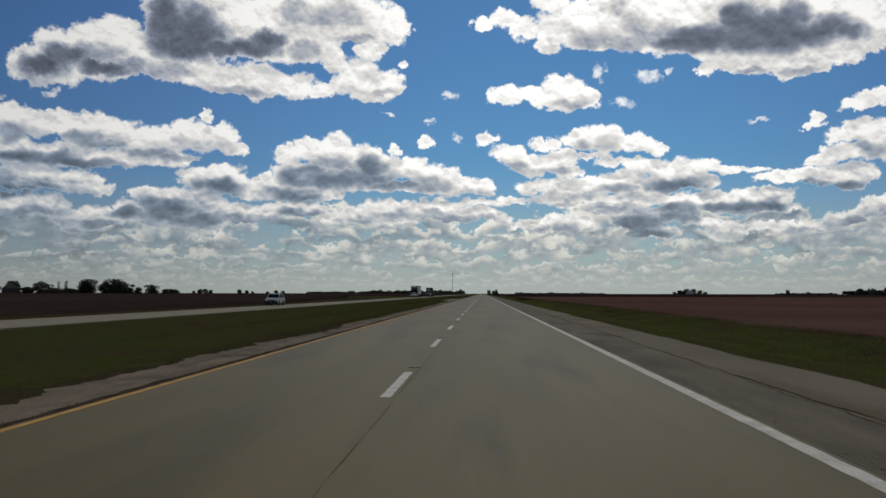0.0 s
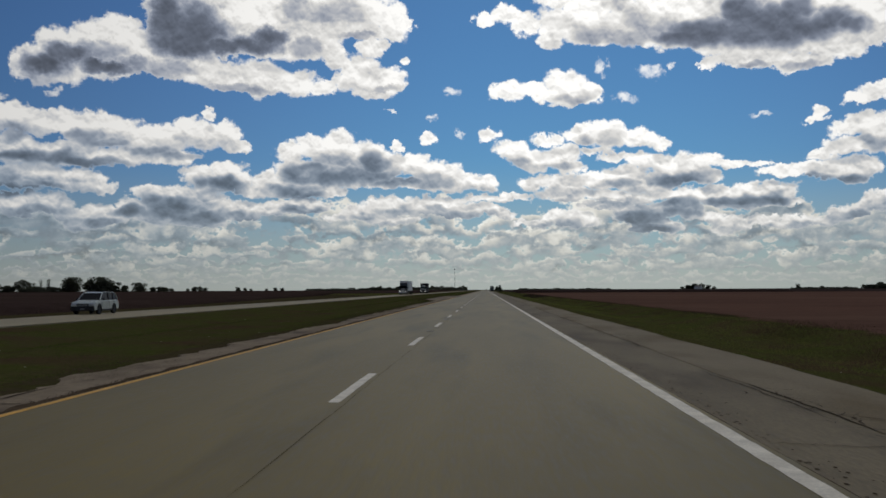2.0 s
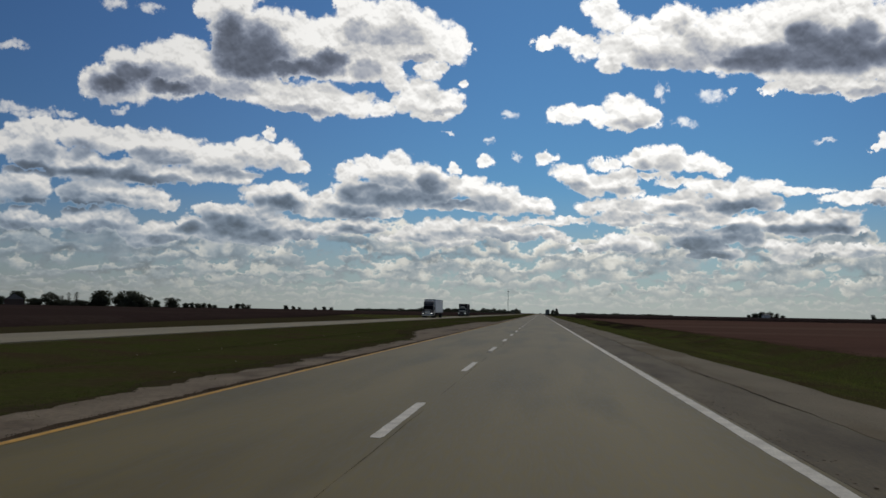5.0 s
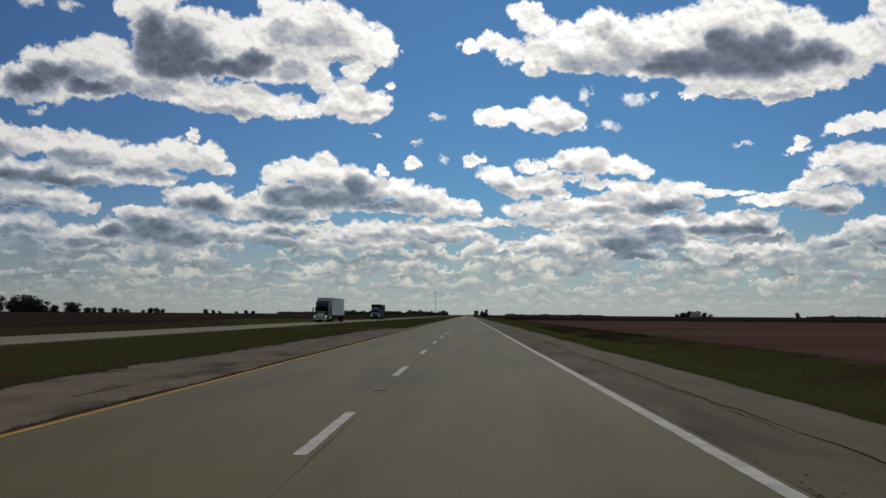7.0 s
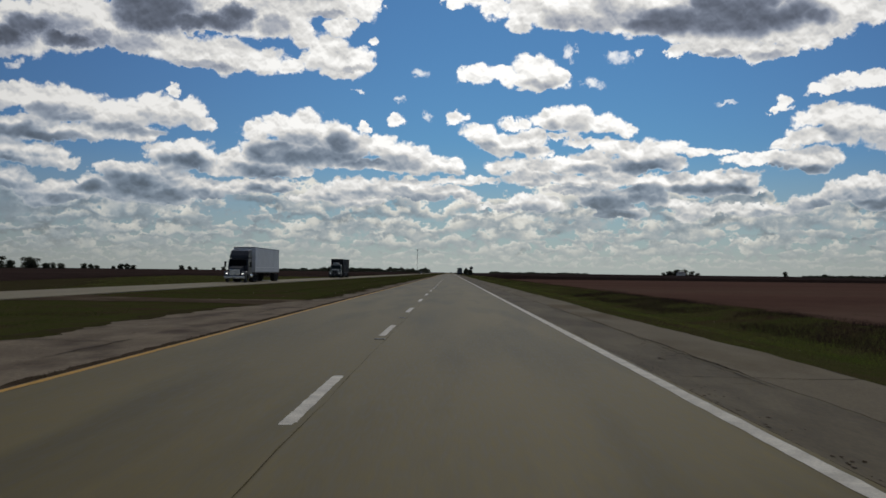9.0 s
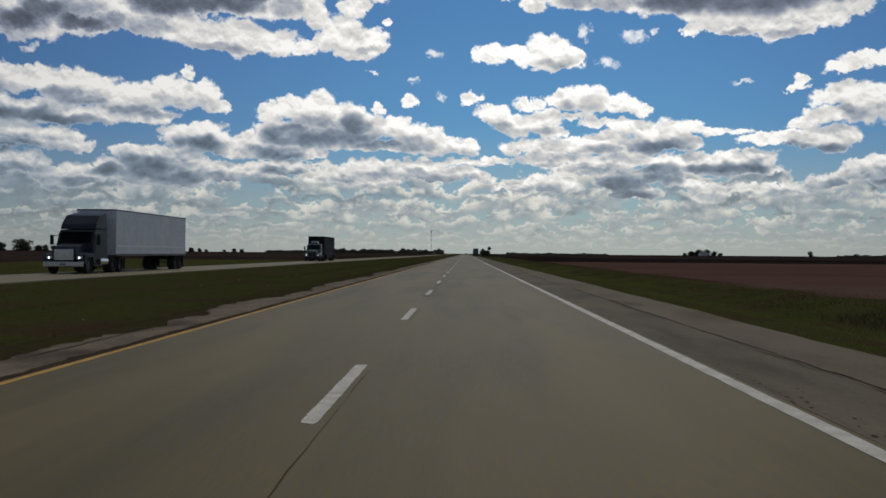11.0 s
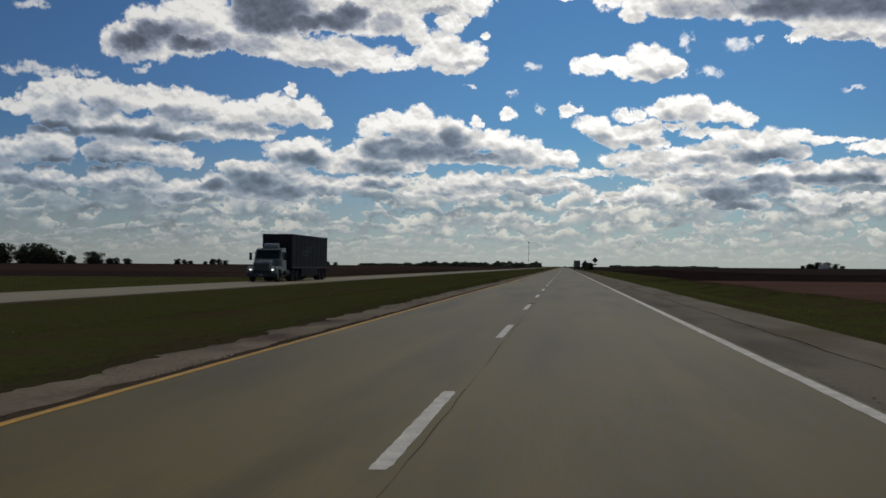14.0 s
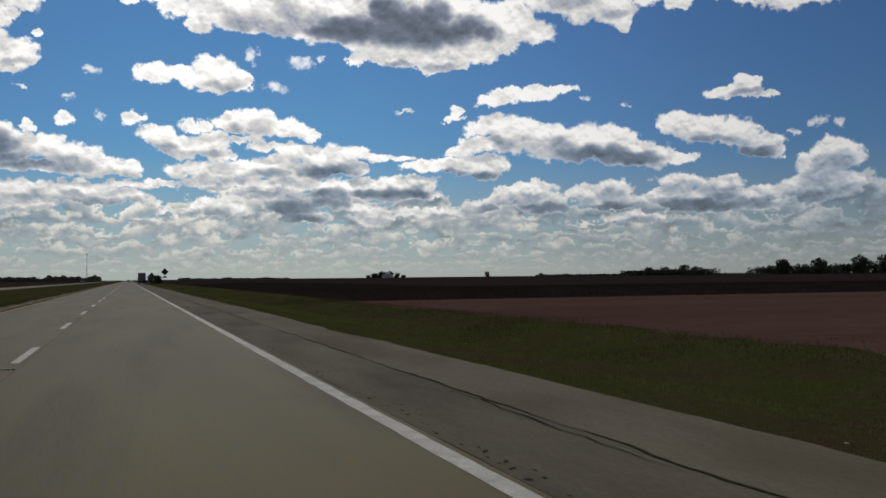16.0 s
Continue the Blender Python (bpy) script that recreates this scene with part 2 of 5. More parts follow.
cumulus(WHITE, ((23.35, 14.27, 1.84, 0.83), (20.65, 13.02, 1.01, 0.50), (24.69, 16.62, 2.00, 1.33), (27.01, 16.06, 1.96, 1.40), (28.65, 15.41, 1.30, 1.03), (29.03, 14.54, 0.52, 0.48), (30.60, 16.33, 1.91, 0.94), (32.02, 15.46, 1.01, 0.51), (34.68, 16.33, 1.52, 0.71), (36.80, 15.84, 1.77, 0.99), (38.57, 15.37, 1.73, 0.84), (40.31, 15.49, 1.41, 0.90),))  # bank end and the next one
cumulus(GREY, ((26.19, 15.78, 1.32, 0.50), (39.16, 15.94, 2.00, 0.38), (24.69, 16.78, 1.00, 0.50), (28.65, 15.03, 0.65, 0.25),))
cumulus(WHITE, ((0.27, 9.22, 0.75, 0.40), (1.62, 8.30, 1.18, 0.63), (3.13, 7.68, 1.51, 0.70), (4.47, 7.82, 1.33, 0.70), (5.13, 7.14, 1.00, 0.43), (3.81, 8.83, 1.17, 0.37), (5.83, 9.12, 1.16, 0.63), (7.32, 9.08, 1.32, 0.79), (9.12, 8.85, 1.30, 0.56), (10.41, 8.38, 0.80, 0.33), (6.48, 8.11, 0.99, 0.23), (8.12, 7.73, 1.47, 0.30),))  # right heap
cumulus(GREY, ((7.32, 8.85, 0.72, 0.43), (2.29, 7.45, 0.84, 0.27), (4.80, 7.31, 1.00, 0.23), (5.82, 8.62, 0.66, 0.23),))
cumulus(WHITE, ((3.12, 6.34, 1.17, 0.50), (4.79, 6.31, 1.66, 0.57), (6.78, 6.44, 1.48, 0.56), (8.11, 6.74, 1.47, 0.56), (9.75, 7.52, 1.45, 0.56), (11.35, 6.98, 1.90, 0.85), (12.95, 7.41, 1.25, 0.45), (14.20, 7.10, 1.24, 0.29), (15.74, 6.97, 0.91, 0.16), (12.93, 6.37, 0.88, 0.42), (9.40, 6.21, 1.93, 0.56), (4.78, 5.64, 1.66, 0.43), (7.10, 5.54, 1.96, 0.37), (8.74, 5.40, 1.62, 0.43), (10.68, 5.52, 1.91, 0.36),))  # right shelf
cumulus(DARK, ((11.34, 6.39, 1.65, 0.39), (15.69, 4.93, 1.75, 0.32), (14.15, 4.91, 0.93, 0.29), (11.31, 4.66, 1.11, 0.39), (9.04, 4.21, 1.36, 0.40), (9.68, 3.54, 1.60, 0.26),))
cumulus(GREY, ((8.10, 6.21, 1.14, 0.23), (4.76, 3.77, 0.93, 0.30), (7.49, 4.83, 0.98, 0.20), (16.46, 5.29, 0.60, 0.29),))
cumulus(WHITE, ((13.22, 5.39, 1.56, 0.42), (15.09, 5.56, 1.68, 0.48), (16.62, 5.50, 1.35, 0.54), (17.50, 4.84, 1.04, 0.29), (14.77, 4.92, 1.83, 0.35), (11.31, 4.69, 1.43, 0.49), (9.05, 4.41, 1.61, 0.63), (6.76, 4.94, 1.64, 0.30), (12.88, 4.16, 1.25, 0.36), (10.01, 3.73, 1.60, 0.36), (4.77, 4.31, 1.66, 0.43), (3.09, 3.99, 1.34, 0.30), (5.76, 3.96, 1.32, 0.37), (14.12, 3.65, 1.08, 0.55), (15.66, 3.77, 1.36, 0.38), (18.07, 3.71, 1.76, 0.38), (19.83, 3.82, 1.15, 0.28),))  # right low rows
cumulus(WHITE, ((19.03, 9.63, 0.47, 0.47), (18.52, 9.29, 0.30, 0.25), (21.47, 10.38, 1.27, 0.33), (20.27, 8.78, 0.95, 0.56), (21.14, 9.02, 1.27, 0.61), (22.25, 8.18, 1.39, 1.00), (20.53, 7.83, 1.42, 0.49), (19.05, 7.29, 1.17, 0.37), (17.85, 6.72, 1.48, 0.35), (16.95, 6.54, 1.35, 0.25), (19.91, 6.62, 1.43, 0.53), (21.06, 6.56, 1.13, 0.68), (21.28, 4.39, 1.40, 0.46), (22.14, 4.82, 1.11, 0.55), (20.41, 4.11, 1.28, 0.31),))  # far right heap
cumulus(DARK, ((20.18, 5.96, 1.26, 0.28), (18.79, 6.21, 0.88, 0.22),))
cumulus(GREY, ((20.70, 3.95, 1.27, 0.19), (21.67, 7.91, 0.70, 0.37),))
cumulus(WHITE, ((22.85, 8.39, 1.67, 1.02), (24.68, 8.03, 1.98, 1.09), (26.66, 8.00, 1.63, 0.97), (28.29, 7.80, 1.61, 0.96), (29.57, 7.12, 1.59, 0.85), (30.53, 6.87, 1.26, 0.65), (32.11, 6.73, 1.24, 0.30), (31.81, 8.67, 1.03, 0.72), (33.37, 8.30, 1.69, 0.87), (35.20, 8.07, 1.50, 0.78), (36.70, 7.37, 1.12, 0.70), (37.43, 6.87, 0.53, 0.41), (22.00, 10.78, 1.18, 0.43), (23.68, 10.75, 1.50, 0.43), (25.35, 10.92, 0.83, 0.31),))  # far right bank
cumulus(DARK, ((26.98, 7.11, 1.88, 0.56), (29.41, 6.83, 1.53, 0.33), (36.09, 6.96, 1.13, 0.25), (24.51, 3.98, 1.48, 0.23), (28.27, 4.06, 1.45, 0.20), (33.32, 3.90, 2.13, 0.32),))
cumulus(GREY, ((25.34, 7.79, 0.82, 0.43), (33.98, 7.73, 1.22, 0.22), (35.83, 10.17, 1.20, 0.19), (34.86, 4.20, 1.50, 0.29), (38.40, 3.06, 1.29, 0.25), (38.99, 4.33, 1.14, 0.31),))
cumulus(WHITE, ((35.84, 10.86, 0.84, 0.59), (35.23, 10.33, 1.56, 0.41), (36.73, 10.19, 1.04, 0.26),))  # lone right
cumulus(WISP, ((26.83, 10.29, 0.43, 0.23), (39.63, 8.41, 0.57, 0.31), (40.76, 8.41, 0.34, 0.30), (38.32, 7.86, 0.41, 0.19), (29.11, 9.96, 0.23, 0.16),))  # right scraps
cumulus(WHITE, ((40.73, 6.58, 1.38, 0.94), (39.59, 5.86, 1.27, 0.84), (40.70, 5.05, 1.38, 0.83), (39.00, 4.79, 1.42, 0.81), (23.35, 5.05, 1.43, 0.59), (24.01, 4.38, 1.65, 0.63), (22.01, 4.55, 1.33, 0.36), (26.65, 4.86, 1.30, 0.51), (28.27, 5.01, 1.22, 0.62), (27.95, 4.36, 1.61, 0.47),))  # right edge and low right
cumulus(WHITE, ((32.10, 5.44, 1.55, 0.57), (34.26, 5.07, 1.51, 0.57), (31.46, 4.48, 1.87, 0.54), (33.64, 4.28, 2.13, 0.61), (36.36, 4.55, 1.77, 0.52), (36.65, 3.85, 1.47, 0.34), (29.55, 3.35, 1.90, 0.35),))  # low right rows


def billows(p, scale, smooth=0.35):
    n = node("ShaderNodeTexVoronoi")
    n.voronoi_dimensions = "2D"
    n.feature = "SMOOTH_F1"
    link(p, n.inputs["Vector"])
    n.inputs["Scale"].default_value, n.inputs["Smoothness"].default_value = scale, smooth
    n.inputs["Detail"].default_value, n.inputs["Roughness"].default_value = 1.0, 0.45
    return n.outputs["Distance"]


lumpy = shifted(1.3, 3.0, 0.5, (0.55, 0.45, 0.0))
puff = billows(lumpy, 0.80)
puff_up = billows(vec("ADD", lumpy, (0.05, 0.30, 0)), 0.80)
tuft = billows(lumpy, 2.1)
tuft_up = billows(vec("ADD", lumpy, (0.02, 0.12, 0)), 2.1)
fine = clouds_noise(flat, 2.6, 5.0, 0.6).outputs["Fac"]
broad = clouds_noise(flat_soft, 0.45, 3.0, 0.5).outputs["Fac"]


def core(kind, lo, hi):
    v = calc("SUBTRACT", 1.0, kind[0])
    v = calc("ADD", v, calc("MULTIPLY", calc("SUBTRACT", broad, 0.5), 0.8))
    v = calc("ADD", v, calc("MULTIPLY", calc("SUBTRACT", 0.42, puff), 0.22))
    v = calc("ADD", v, calc("MULTIPLY", calc("SUBTRACT", 0.45, tuft), 0.16))
    return ramp(v, lo, hi)


# thick parts are grey below, and each heap shades what lies under it
dark = calc("MAXIMUM", core(DARK, -1.7, 0.85), calc("MULTIPLY", core(GREY, -1.2, 0.9), 0.55))
heap = calc("SUBTRACT", 1.08, WHITE[0])
heap = calc("ADD", heap, calc("MULTIPLY", calc("SUBTRACT", 0.50, puff), 0.48))
heap = calc("ADD", heap, calc("MULTIPLY", calc("SUBTRACT", 0.48, tuft), 0.22))
heap = calc("ADD", heap, calc("MULTIPLY", calc("SUBTRACT", fine, 0.5), 0.75))
heap = calc("ADD", heap, calc("MULTIPLY", dark, 0.75))
heap_cover = ramp(heap, -0.16, 0.38)
inside = ramp(heap, -0.05, 0.65)
torn = calc("ADD", calc("SUBTRACT", 1.0, WISP[0]), calc("MULTIPLY", calc("SUBTRACT", fine, 0.56), 2.6))
wisp_cover = calc("MULTIPLY", ramp(torn, -0.3, 1.1), 0.80)
under = calc("MULTIPLY", core(ABOVE, -0.25, 0.95), ramp(el, 4.0, 13.0, 0.42, 0.26))
dark = calc("MULTIPLY", dark, ramp(el, 4.5, 11.0, 0.58, 0.77))
dark = calc("SUBTRACT", 1.0, calc("MULTIPLY", calc("SUBTRACT", 1.0, dark), calc("SUBTRACT", 1.0, under)))
dark = calc("MULTIPLY", dark, ramp(heap, -0.22, 0.38))
top_light = ramp(el, 3.0, 9.0, 0.80, 1.02)
relief = calc("ADD", calc("MULTIPLY", calc("SUBTRACT", puff_up, puff), 0.50), calc("MULTIPLY", calc("SUBTRACT", tuft_up, tuft), 0.34))
relief = calc("ADD", relief, calc("MULTIPLY", calc("SUBTRACT", broad, 0.50), 0.4))
heap_light = calc("ADD", top_light, calc("MULTIPLY", relief, inside))
heap_light = calc("MULTIPLY", heap_light, calc("SUBTRACT", 1.0, dark))
heap_light = calc("SMOOTH_MAX", heap_light, 0.13, 0.06)

# the same kind of heaps go on over the rest of the sky
height = calc("MAXIMUM", el, 0.0)
range_ = calc("DIVIDE", deg, calc("ADD", height, 1.1))
bearing_x, bearing_y = calc("SINE", calc("DIVIDE", az, deg)), calc("COSINE", calc("DIVIDE", az, deg))
over = xyz(calc("MULTIPLY", bearing_x, range_), calc("MULTIPLY", bearing_y, range_), 0.0)
rest_noise = clouds_noise(over, 0.9, 7.0, 0.55).outputs["Fac"]
rest_mask = calc("MAXIMUM", ramp(el, 19.0, 24.0), ramp(calc("ABSOLUTE", calc("SUBTRACT", az, 6.0)), 38.0, 44.0))
rest_cover = calc("MULTIPLY", ramp(rest_noise, 0.50, 0.58), rest_mask)
rest_light = ramp(rest_noise, 0.52, 0.75, 0.85, 0.40)

# far cumulus in rows with level bases, smaller and closer the lower they stand
FAR_ROWS = []
for j, base in enumerate((0.40, 0.75, 1.15, 1.6, 2.1, 2.65, 3.25, 3.95)):
    thick = 0.24 + 0.30 * base
    p = xyz(calc("MULTIPLY_ADD", az, 0.46 / thick, 13.7 * j + 3.1), calc("MULTIPLY", el, 0.62 / thick), 2.9 * j)
    n = clouds_noise(p, 1.0, 4.0, 0.56)
    tones = node("ShaderNodeSeparateColor")
    link(n.outputs["Color"], tones.inputs[0])
    ragged = calc("SUBTRACT", fine, 0.5)
    level = calc("MULTIPLY_ADD", tones.outputs[1], 3.0 * thick, base - 1.5 * thick)
    v = calc("DIVIDE", calc("SUBTRACT", el, level), thick)
    tall = calc("MULTIPLY_ADD", calc("SUBTRACT", tones.outputs[0], 0.38), 5.0, calc("MULTIPLY", ragged, 0.9))
    cover = calc("MULTIPLY", ramp(calc("SUBTRACT", tall, v), 0.0, 0.30), ramp(calc("MULTIPLY_ADD", ragged, 0.8, v), -0.45, 0.05))
    light = ramp(calc("DIVIDE", v, calc("MAXIMUM", tall, 0.3)), -0.2, 0.75, 0.34, 0.82)
    light = calc("ADD", light, calc("MULTIPLY", calc("SUBTRACT", tones.outputs[2], 0.5), 1.0))
    FAR_ROWS.append((cover, light))

# clouds and haze scatter sunlight forward: brighter round the sun's bearing
sunward = calc("ABSOLUTE", calc("SUBTRACT", az, SUN_AZ))
forward = ramp(sunward, 3.0, 42.0, 0.99, 0.60)
air = node("ShaderNodeTexSky")
air.sky_type, air.sun_disc = "NISHITA", False
air.sun_elevation, air.sun_rotation = radians(SUN_EL), radians(SUN_AZ)
air.air_density, air.dust_density, air.ozone_density = 1.0, 0.3, 3.0
sky = vec("MULTIPLY", air.outputs[0], (0.0225, 0.0352, 0.0505))
cool_ = blend(ramp(el, 5.0, 13.0), (0.66, 0.86, 1.12, 1), (0.75, 0.87, 1.14, 1))


def shade(v, cool=cool_, warm=(1.0, 0.99, 0.965, 1)):
    f = calc("MULTIPLY", calc("MAXIMUM", calc("MINIMUM", v, 1.05), 0.1), forward)
    tint = blend(ramp(f, 0.15, 0.70), cool, warm)
    return vec("MULTIPLY", tint, xyz(f, f, f))


aureole = ramp(sunward, 3.0, 42.0, 1.08, 0.70)
sky = vec("MULTIPLY", sky, xyz(calc("MULTIPLY", aureole, ramp(sunward, 3.0, 30.0, 0.92, 1.0)), calc("MULTIPLY", aureole, ramp(sunward, 3.0, 30.0, 1.06, 1.0)), aureole))
mist = vec("MULTIPLY", (0.40, 0.43, 0.41), xyz(forward, forward, forward))
sky = blend(ramp(height, 0.0, 8.0, 0.70, 0.0), sky, mist)
veil = ramp(height, 0.4, 4.5, 0.68, 0.12)
for cover, light in FAR_ROWS:
    sky = blend(cover, sky, blend(veil, shade(light, (0.64, 0.88, 1.12, 1), (1.0, 0.985, 0.91, 1)), mist))
sky = blend(rest_cover, sky, shade(rest_light))
sky = blend(wisp_cover, sky, shade(top_light))
sky = blend(heap_cover, sky, blend(ramp(height, 2.0, 6.0, 0.20, 0.0), shade(heap_light), mist))
sky = blend(ramp(height, 0.0, 2.0, 0.70, 0.0), sky, mist)
below = ramp(el, -1.5, -0.2, 1.0, 0.0)
sky = blend(below, sky, (0.06, 0.06, 0.05, 1))
back = node("ShaderNodeBackground")
link(sky, back.inputs[0])
back.inputs[1].default_value = 1.0
out = node("ShaderNodeOutputWorld")
link(back.outputs[0], out.inputs[0])
world.cycles.sampling_method = "NONE"

sun = new("sun", bpy.data.lights.new("sun", "SUN"))
sun.data.energy, sun.data.angle, sun.data.color = 0.9, radians(0.6), (1.0, 0.95, 0.87)
sx, sy = math.sin(radians(SUN_AZ)) * math.cos(radians(SUN_EL)), math.cos(radians(SUN_AZ)) * math.cos(radians(SUN_EL))
sun.matrix_basis = look((sx * 300, sy * 300, 300 * math.sin(radians(SUN_EL))), (0, 0, 0))

# ---- materials ----


def material(name, base, other, rough=0.8, size=1.0, grain=20.0, bump=0.3, stretch=(1, 1, 1), metal=0.0, third=None, third_size=0.2, spec=0.3, per_object=0.0, depth=0.01):
    """Base colour with blotches of a second colour at one size, a third at a larger size, grain and fine relief, in metres."""
    m = bpy.data.materials.new(name)
    m.use_nodes = True
    t = m.node_tree
    b = t.nodes["Principled BSDF"]
    geo = t.nodes.new("ShaderNodeNewGeometry")
    sc = t.nodes.new("ShaderNodeVectorMath")
    sc.operation = "MULTIPLY"
    sc.inputs[1].default_value = stretch
    t.links.new(geo.outputs["Position"], sc.inputs[0])
    src = sc.outputs[0]

    def tex(scale, detail=5.0):
        n = t.nodes.new("ShaderNodeTexNoise")
        t.links.new(src, n.inputs["Vector"])
        n.inputs["Scale"].default_value, n.inputs["Detail"].default_value = scale, detail
        return n.outputs["Fac"]

    def mix(f, a, c, how="MIX"):
        n = t.nodes.new("ShaderNodeMix")
        n.data_type, n.blend_type = "RGBA", how
        for i, v in ((0, f), (6, a), (7, c)):
            if isinstance(v, bpy.types.NodeSocket):
                t.links.new(v, n.inputs[i])
            else:
                n.inputs[i].default_value = v
        return n.outputs[2]

    def spread(v, lo, hi, a=0.0, c=1.0):
        n = t.nodes.new("ShaderNodeMapRange")
        n.inputs[1].default_value, n.inputs[2].default_value, n.inputs[3].default_value, n.inputs[4].default_value = lo, hi, a, c
        t.links.new(v, n.inputs[0])
        return n.outputs[0]

    col = mix(spread(tex(size), 0.35, 0.65), (*base, 1), (*other, 1))
    if third:
        col = mix(spread(tex(third_size), 0.5, 0.68), col, (*third, 1))
    g = tex(grain, 3.0)
    shade_ = spread(g, 0.2, 0.8, 0.78, 1.22)
    gray = t.nodes.new("ShaderNodeCombineColor")
    for i in range(3):
        t.links.new(shade_, gray.inputs[i])
    col = mix(1.0, col, gray.outputs[0], "MULTIPLY")
    if per_object:
        info = t.nodes.new("ShaderNodeObjectInfo")
        hs = t.nodes.new("ShaderNodeHueSaturation")
        t.links.new(spread(info.outputs["Random"], 0, 1, 1 - per_object, 1 + per_object), hs.inputs["Value"])
        t.links.new(col, hs.inputs["Color"])
        col = hs.outputs[0]
    t.links.new(col, b.inputs["Base Color"])
    t.links.new(spread(g, 0.2, 0.8, max(rough - 0.1, 0.02), min(rough + 0.1, 1)), b.inputs["Roughness"])
    b.inputs["Metallic"].default_value = metal
    b.inputs["Specular IOR Level"].default_value = spec
    if bump:
        bp = t.nodes.new("ShaderNodeBump")
        bp.inputs["Strength"].default_value, bp.inputs["Distance"].default_value = bump, depth
        t.links.new(g, bp.inputs["Height"])
        t.links.new(bp.outputs[0], b.inputs["Normal"])
    return m


def lit(name, colour, strength):
    m = bpy.data.materials.new(name)
    m.use_nodes = True
    b = m.node_tree.nodes["Principled BSDF"]
    b.inputs["Base Color"].default_value = (*colour, 1)
    b.inputs["Emission Color"].default_value = (*colour, 1)
    b.inputs["Emission Strength"].default_value = strength
    return m


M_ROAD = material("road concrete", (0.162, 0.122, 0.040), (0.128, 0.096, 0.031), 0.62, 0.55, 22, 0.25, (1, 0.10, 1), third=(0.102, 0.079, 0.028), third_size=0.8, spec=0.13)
M_ROAD.node_tree.nodes["Principled BSDF"].inputs["Specular Tint"].default_value = (1.0, 0.93, 0.70, 1)
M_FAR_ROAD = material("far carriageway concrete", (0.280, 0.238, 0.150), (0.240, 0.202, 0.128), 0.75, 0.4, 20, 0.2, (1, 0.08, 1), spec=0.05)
M_SHOULDER = material("shoulder asphalt", (0.178, 0.145, 0.090), (0.134, 0.108, 0.067), 0.85, 0.9, 34, 0.7, (1, 0.22, 1), third=(0.092, 0.074, 0.048), third_size=0.75, spec=0.08)
M_AGGREGATE = material("worn pale aggregate", (0.200, 0.164, 0.106), (0.166, 0.135, 0.086), 0.9, 0.8, 34, 0.7, (1, 0.3, 1), third=(0.130, 0.098, 0.052), third_size=0.4, spec=0.06)
M_GRAVEL = material("pale gravel", (0.225, 0.176, 0.116), (0.160, 0.122, 0.080), 0.95, 1.1, 14, 0.8, (1, 0.45, 1), third=(0.088, 0.063, 0.042), third_size=0.75, depth=0.03, spec=0.05)
M_WHITE = material("white road paint", (0.72, 0.66, 0.53), (0.54, 0.49, 0.39), 0.75, 3.0, 40, 0.2, spec=0.1)
M_YELLOW = material("yellow road paint", (0.64, 0.35, 0.07), (0.50, 0.28, 0.06), 0.7, 3.0, 40, 0.2, spec=0.1)
M_TAR = material("black tar seam", (0.048, 0.038, 0.028), (0.064, 0.052, 0.038), 0.75, 4.0, 30, 0.3, spec=0.0)
M_TURF = material("turf", (0.052, 0.058, 0.015), (0.060, 0.052, 0.022), 1.0, 0.7, 6.0, 0.8, third=(0.062, 0.040, 0.024), third_size=0.28, depth=0.05, spec=0.0)
M_BLADE = material("grass blades", (0.108, 0.140, 0.029), (0.166, 0.154, 0.052), 0.95, 0.45, 3.0, 0.0, third=(0.124, 0.082, 0.046), third_size=0.30, spec=0.0)
M_MEDIAN = material("mown median grass", (0.052, 0.082, 0.014), (0.084, 0.092, 0.024), 0.95, 0.5, 3.0, 0.0, third=(0.074, 0.056, 0.028), third_size=0.25, spec=0.0)
M_SOIL = material("harvested field", (0.118, 0.066, 0.048), (0.092, 0.052, 0.038), 1.0, 0.09, 2.0, 0.8, (0.3, 1, 1), third=(0.124, 0.078, 0.056), third_size=0.03, depth=0.05, spec=0.0)
M_CROP = material("dry dark crop", (0.038, 0.025, 0.021), (0.045, 0.030, 0.025), 1.0, 0.3, 1.6, 0.8, third=(0.056, 0.039, 0.030), third_size=0.02, depth=0.1, spec=0.0)
M_LEAF = material("dark leaves", (0.066, 0.070, 0.046), (0.084, 0.086, 0.054), 0.9, 0.5, 3.0, 0.0, per_object=0.25, spec=0.05)
M_BARK = material("bark", (0.06, 0.048, 0.038), (0.045, 0.035, 0.028), 0.9, 4.0, 30, 0.6)
M_DIRT = material("dark roadside dirt", (0.080, 0.058, 0.038), (0.055, 0.040, 0.026), 1.0, 1.5, 20, 0.6, spec=0.0)
M_CROP_DARK = material("dark ripe crop", (0.033, 0.023, 0.021), (0.038, 0.027, 0.024), 1.0, 0.3, 1.6, 0.8, third=(0.036, 0.027, 0.022), third_size=0.02, depth=0.1, spec=0.0)
M_SEAM = material("shallow dusty joint", (0.078, 0.063, 0.034), (0.095, 0.078, 0.042), 0.85, 4.0, 30, 0.3, spec=0.0)
M_DEAD = material("dead brown grass and soil", (0.058, 0.042, 0.025), (0.046, 0.042, 0.018), 1.0, 1.6, 9.0, 0.8, third=(0.046, 0.046, 0.014), third_size=0.9, depth=0.05, spec=0.0)
M_TRACK = material("packed brown dirt and gravel", (0.098, 0.072, 0.048), (0.072, 0.052, 0.034), 1.0, 0.35, 10, 0.8, third=(0.185, 0.145, 0.098), third_size=0.28, depth=0.03, spec=0.0)
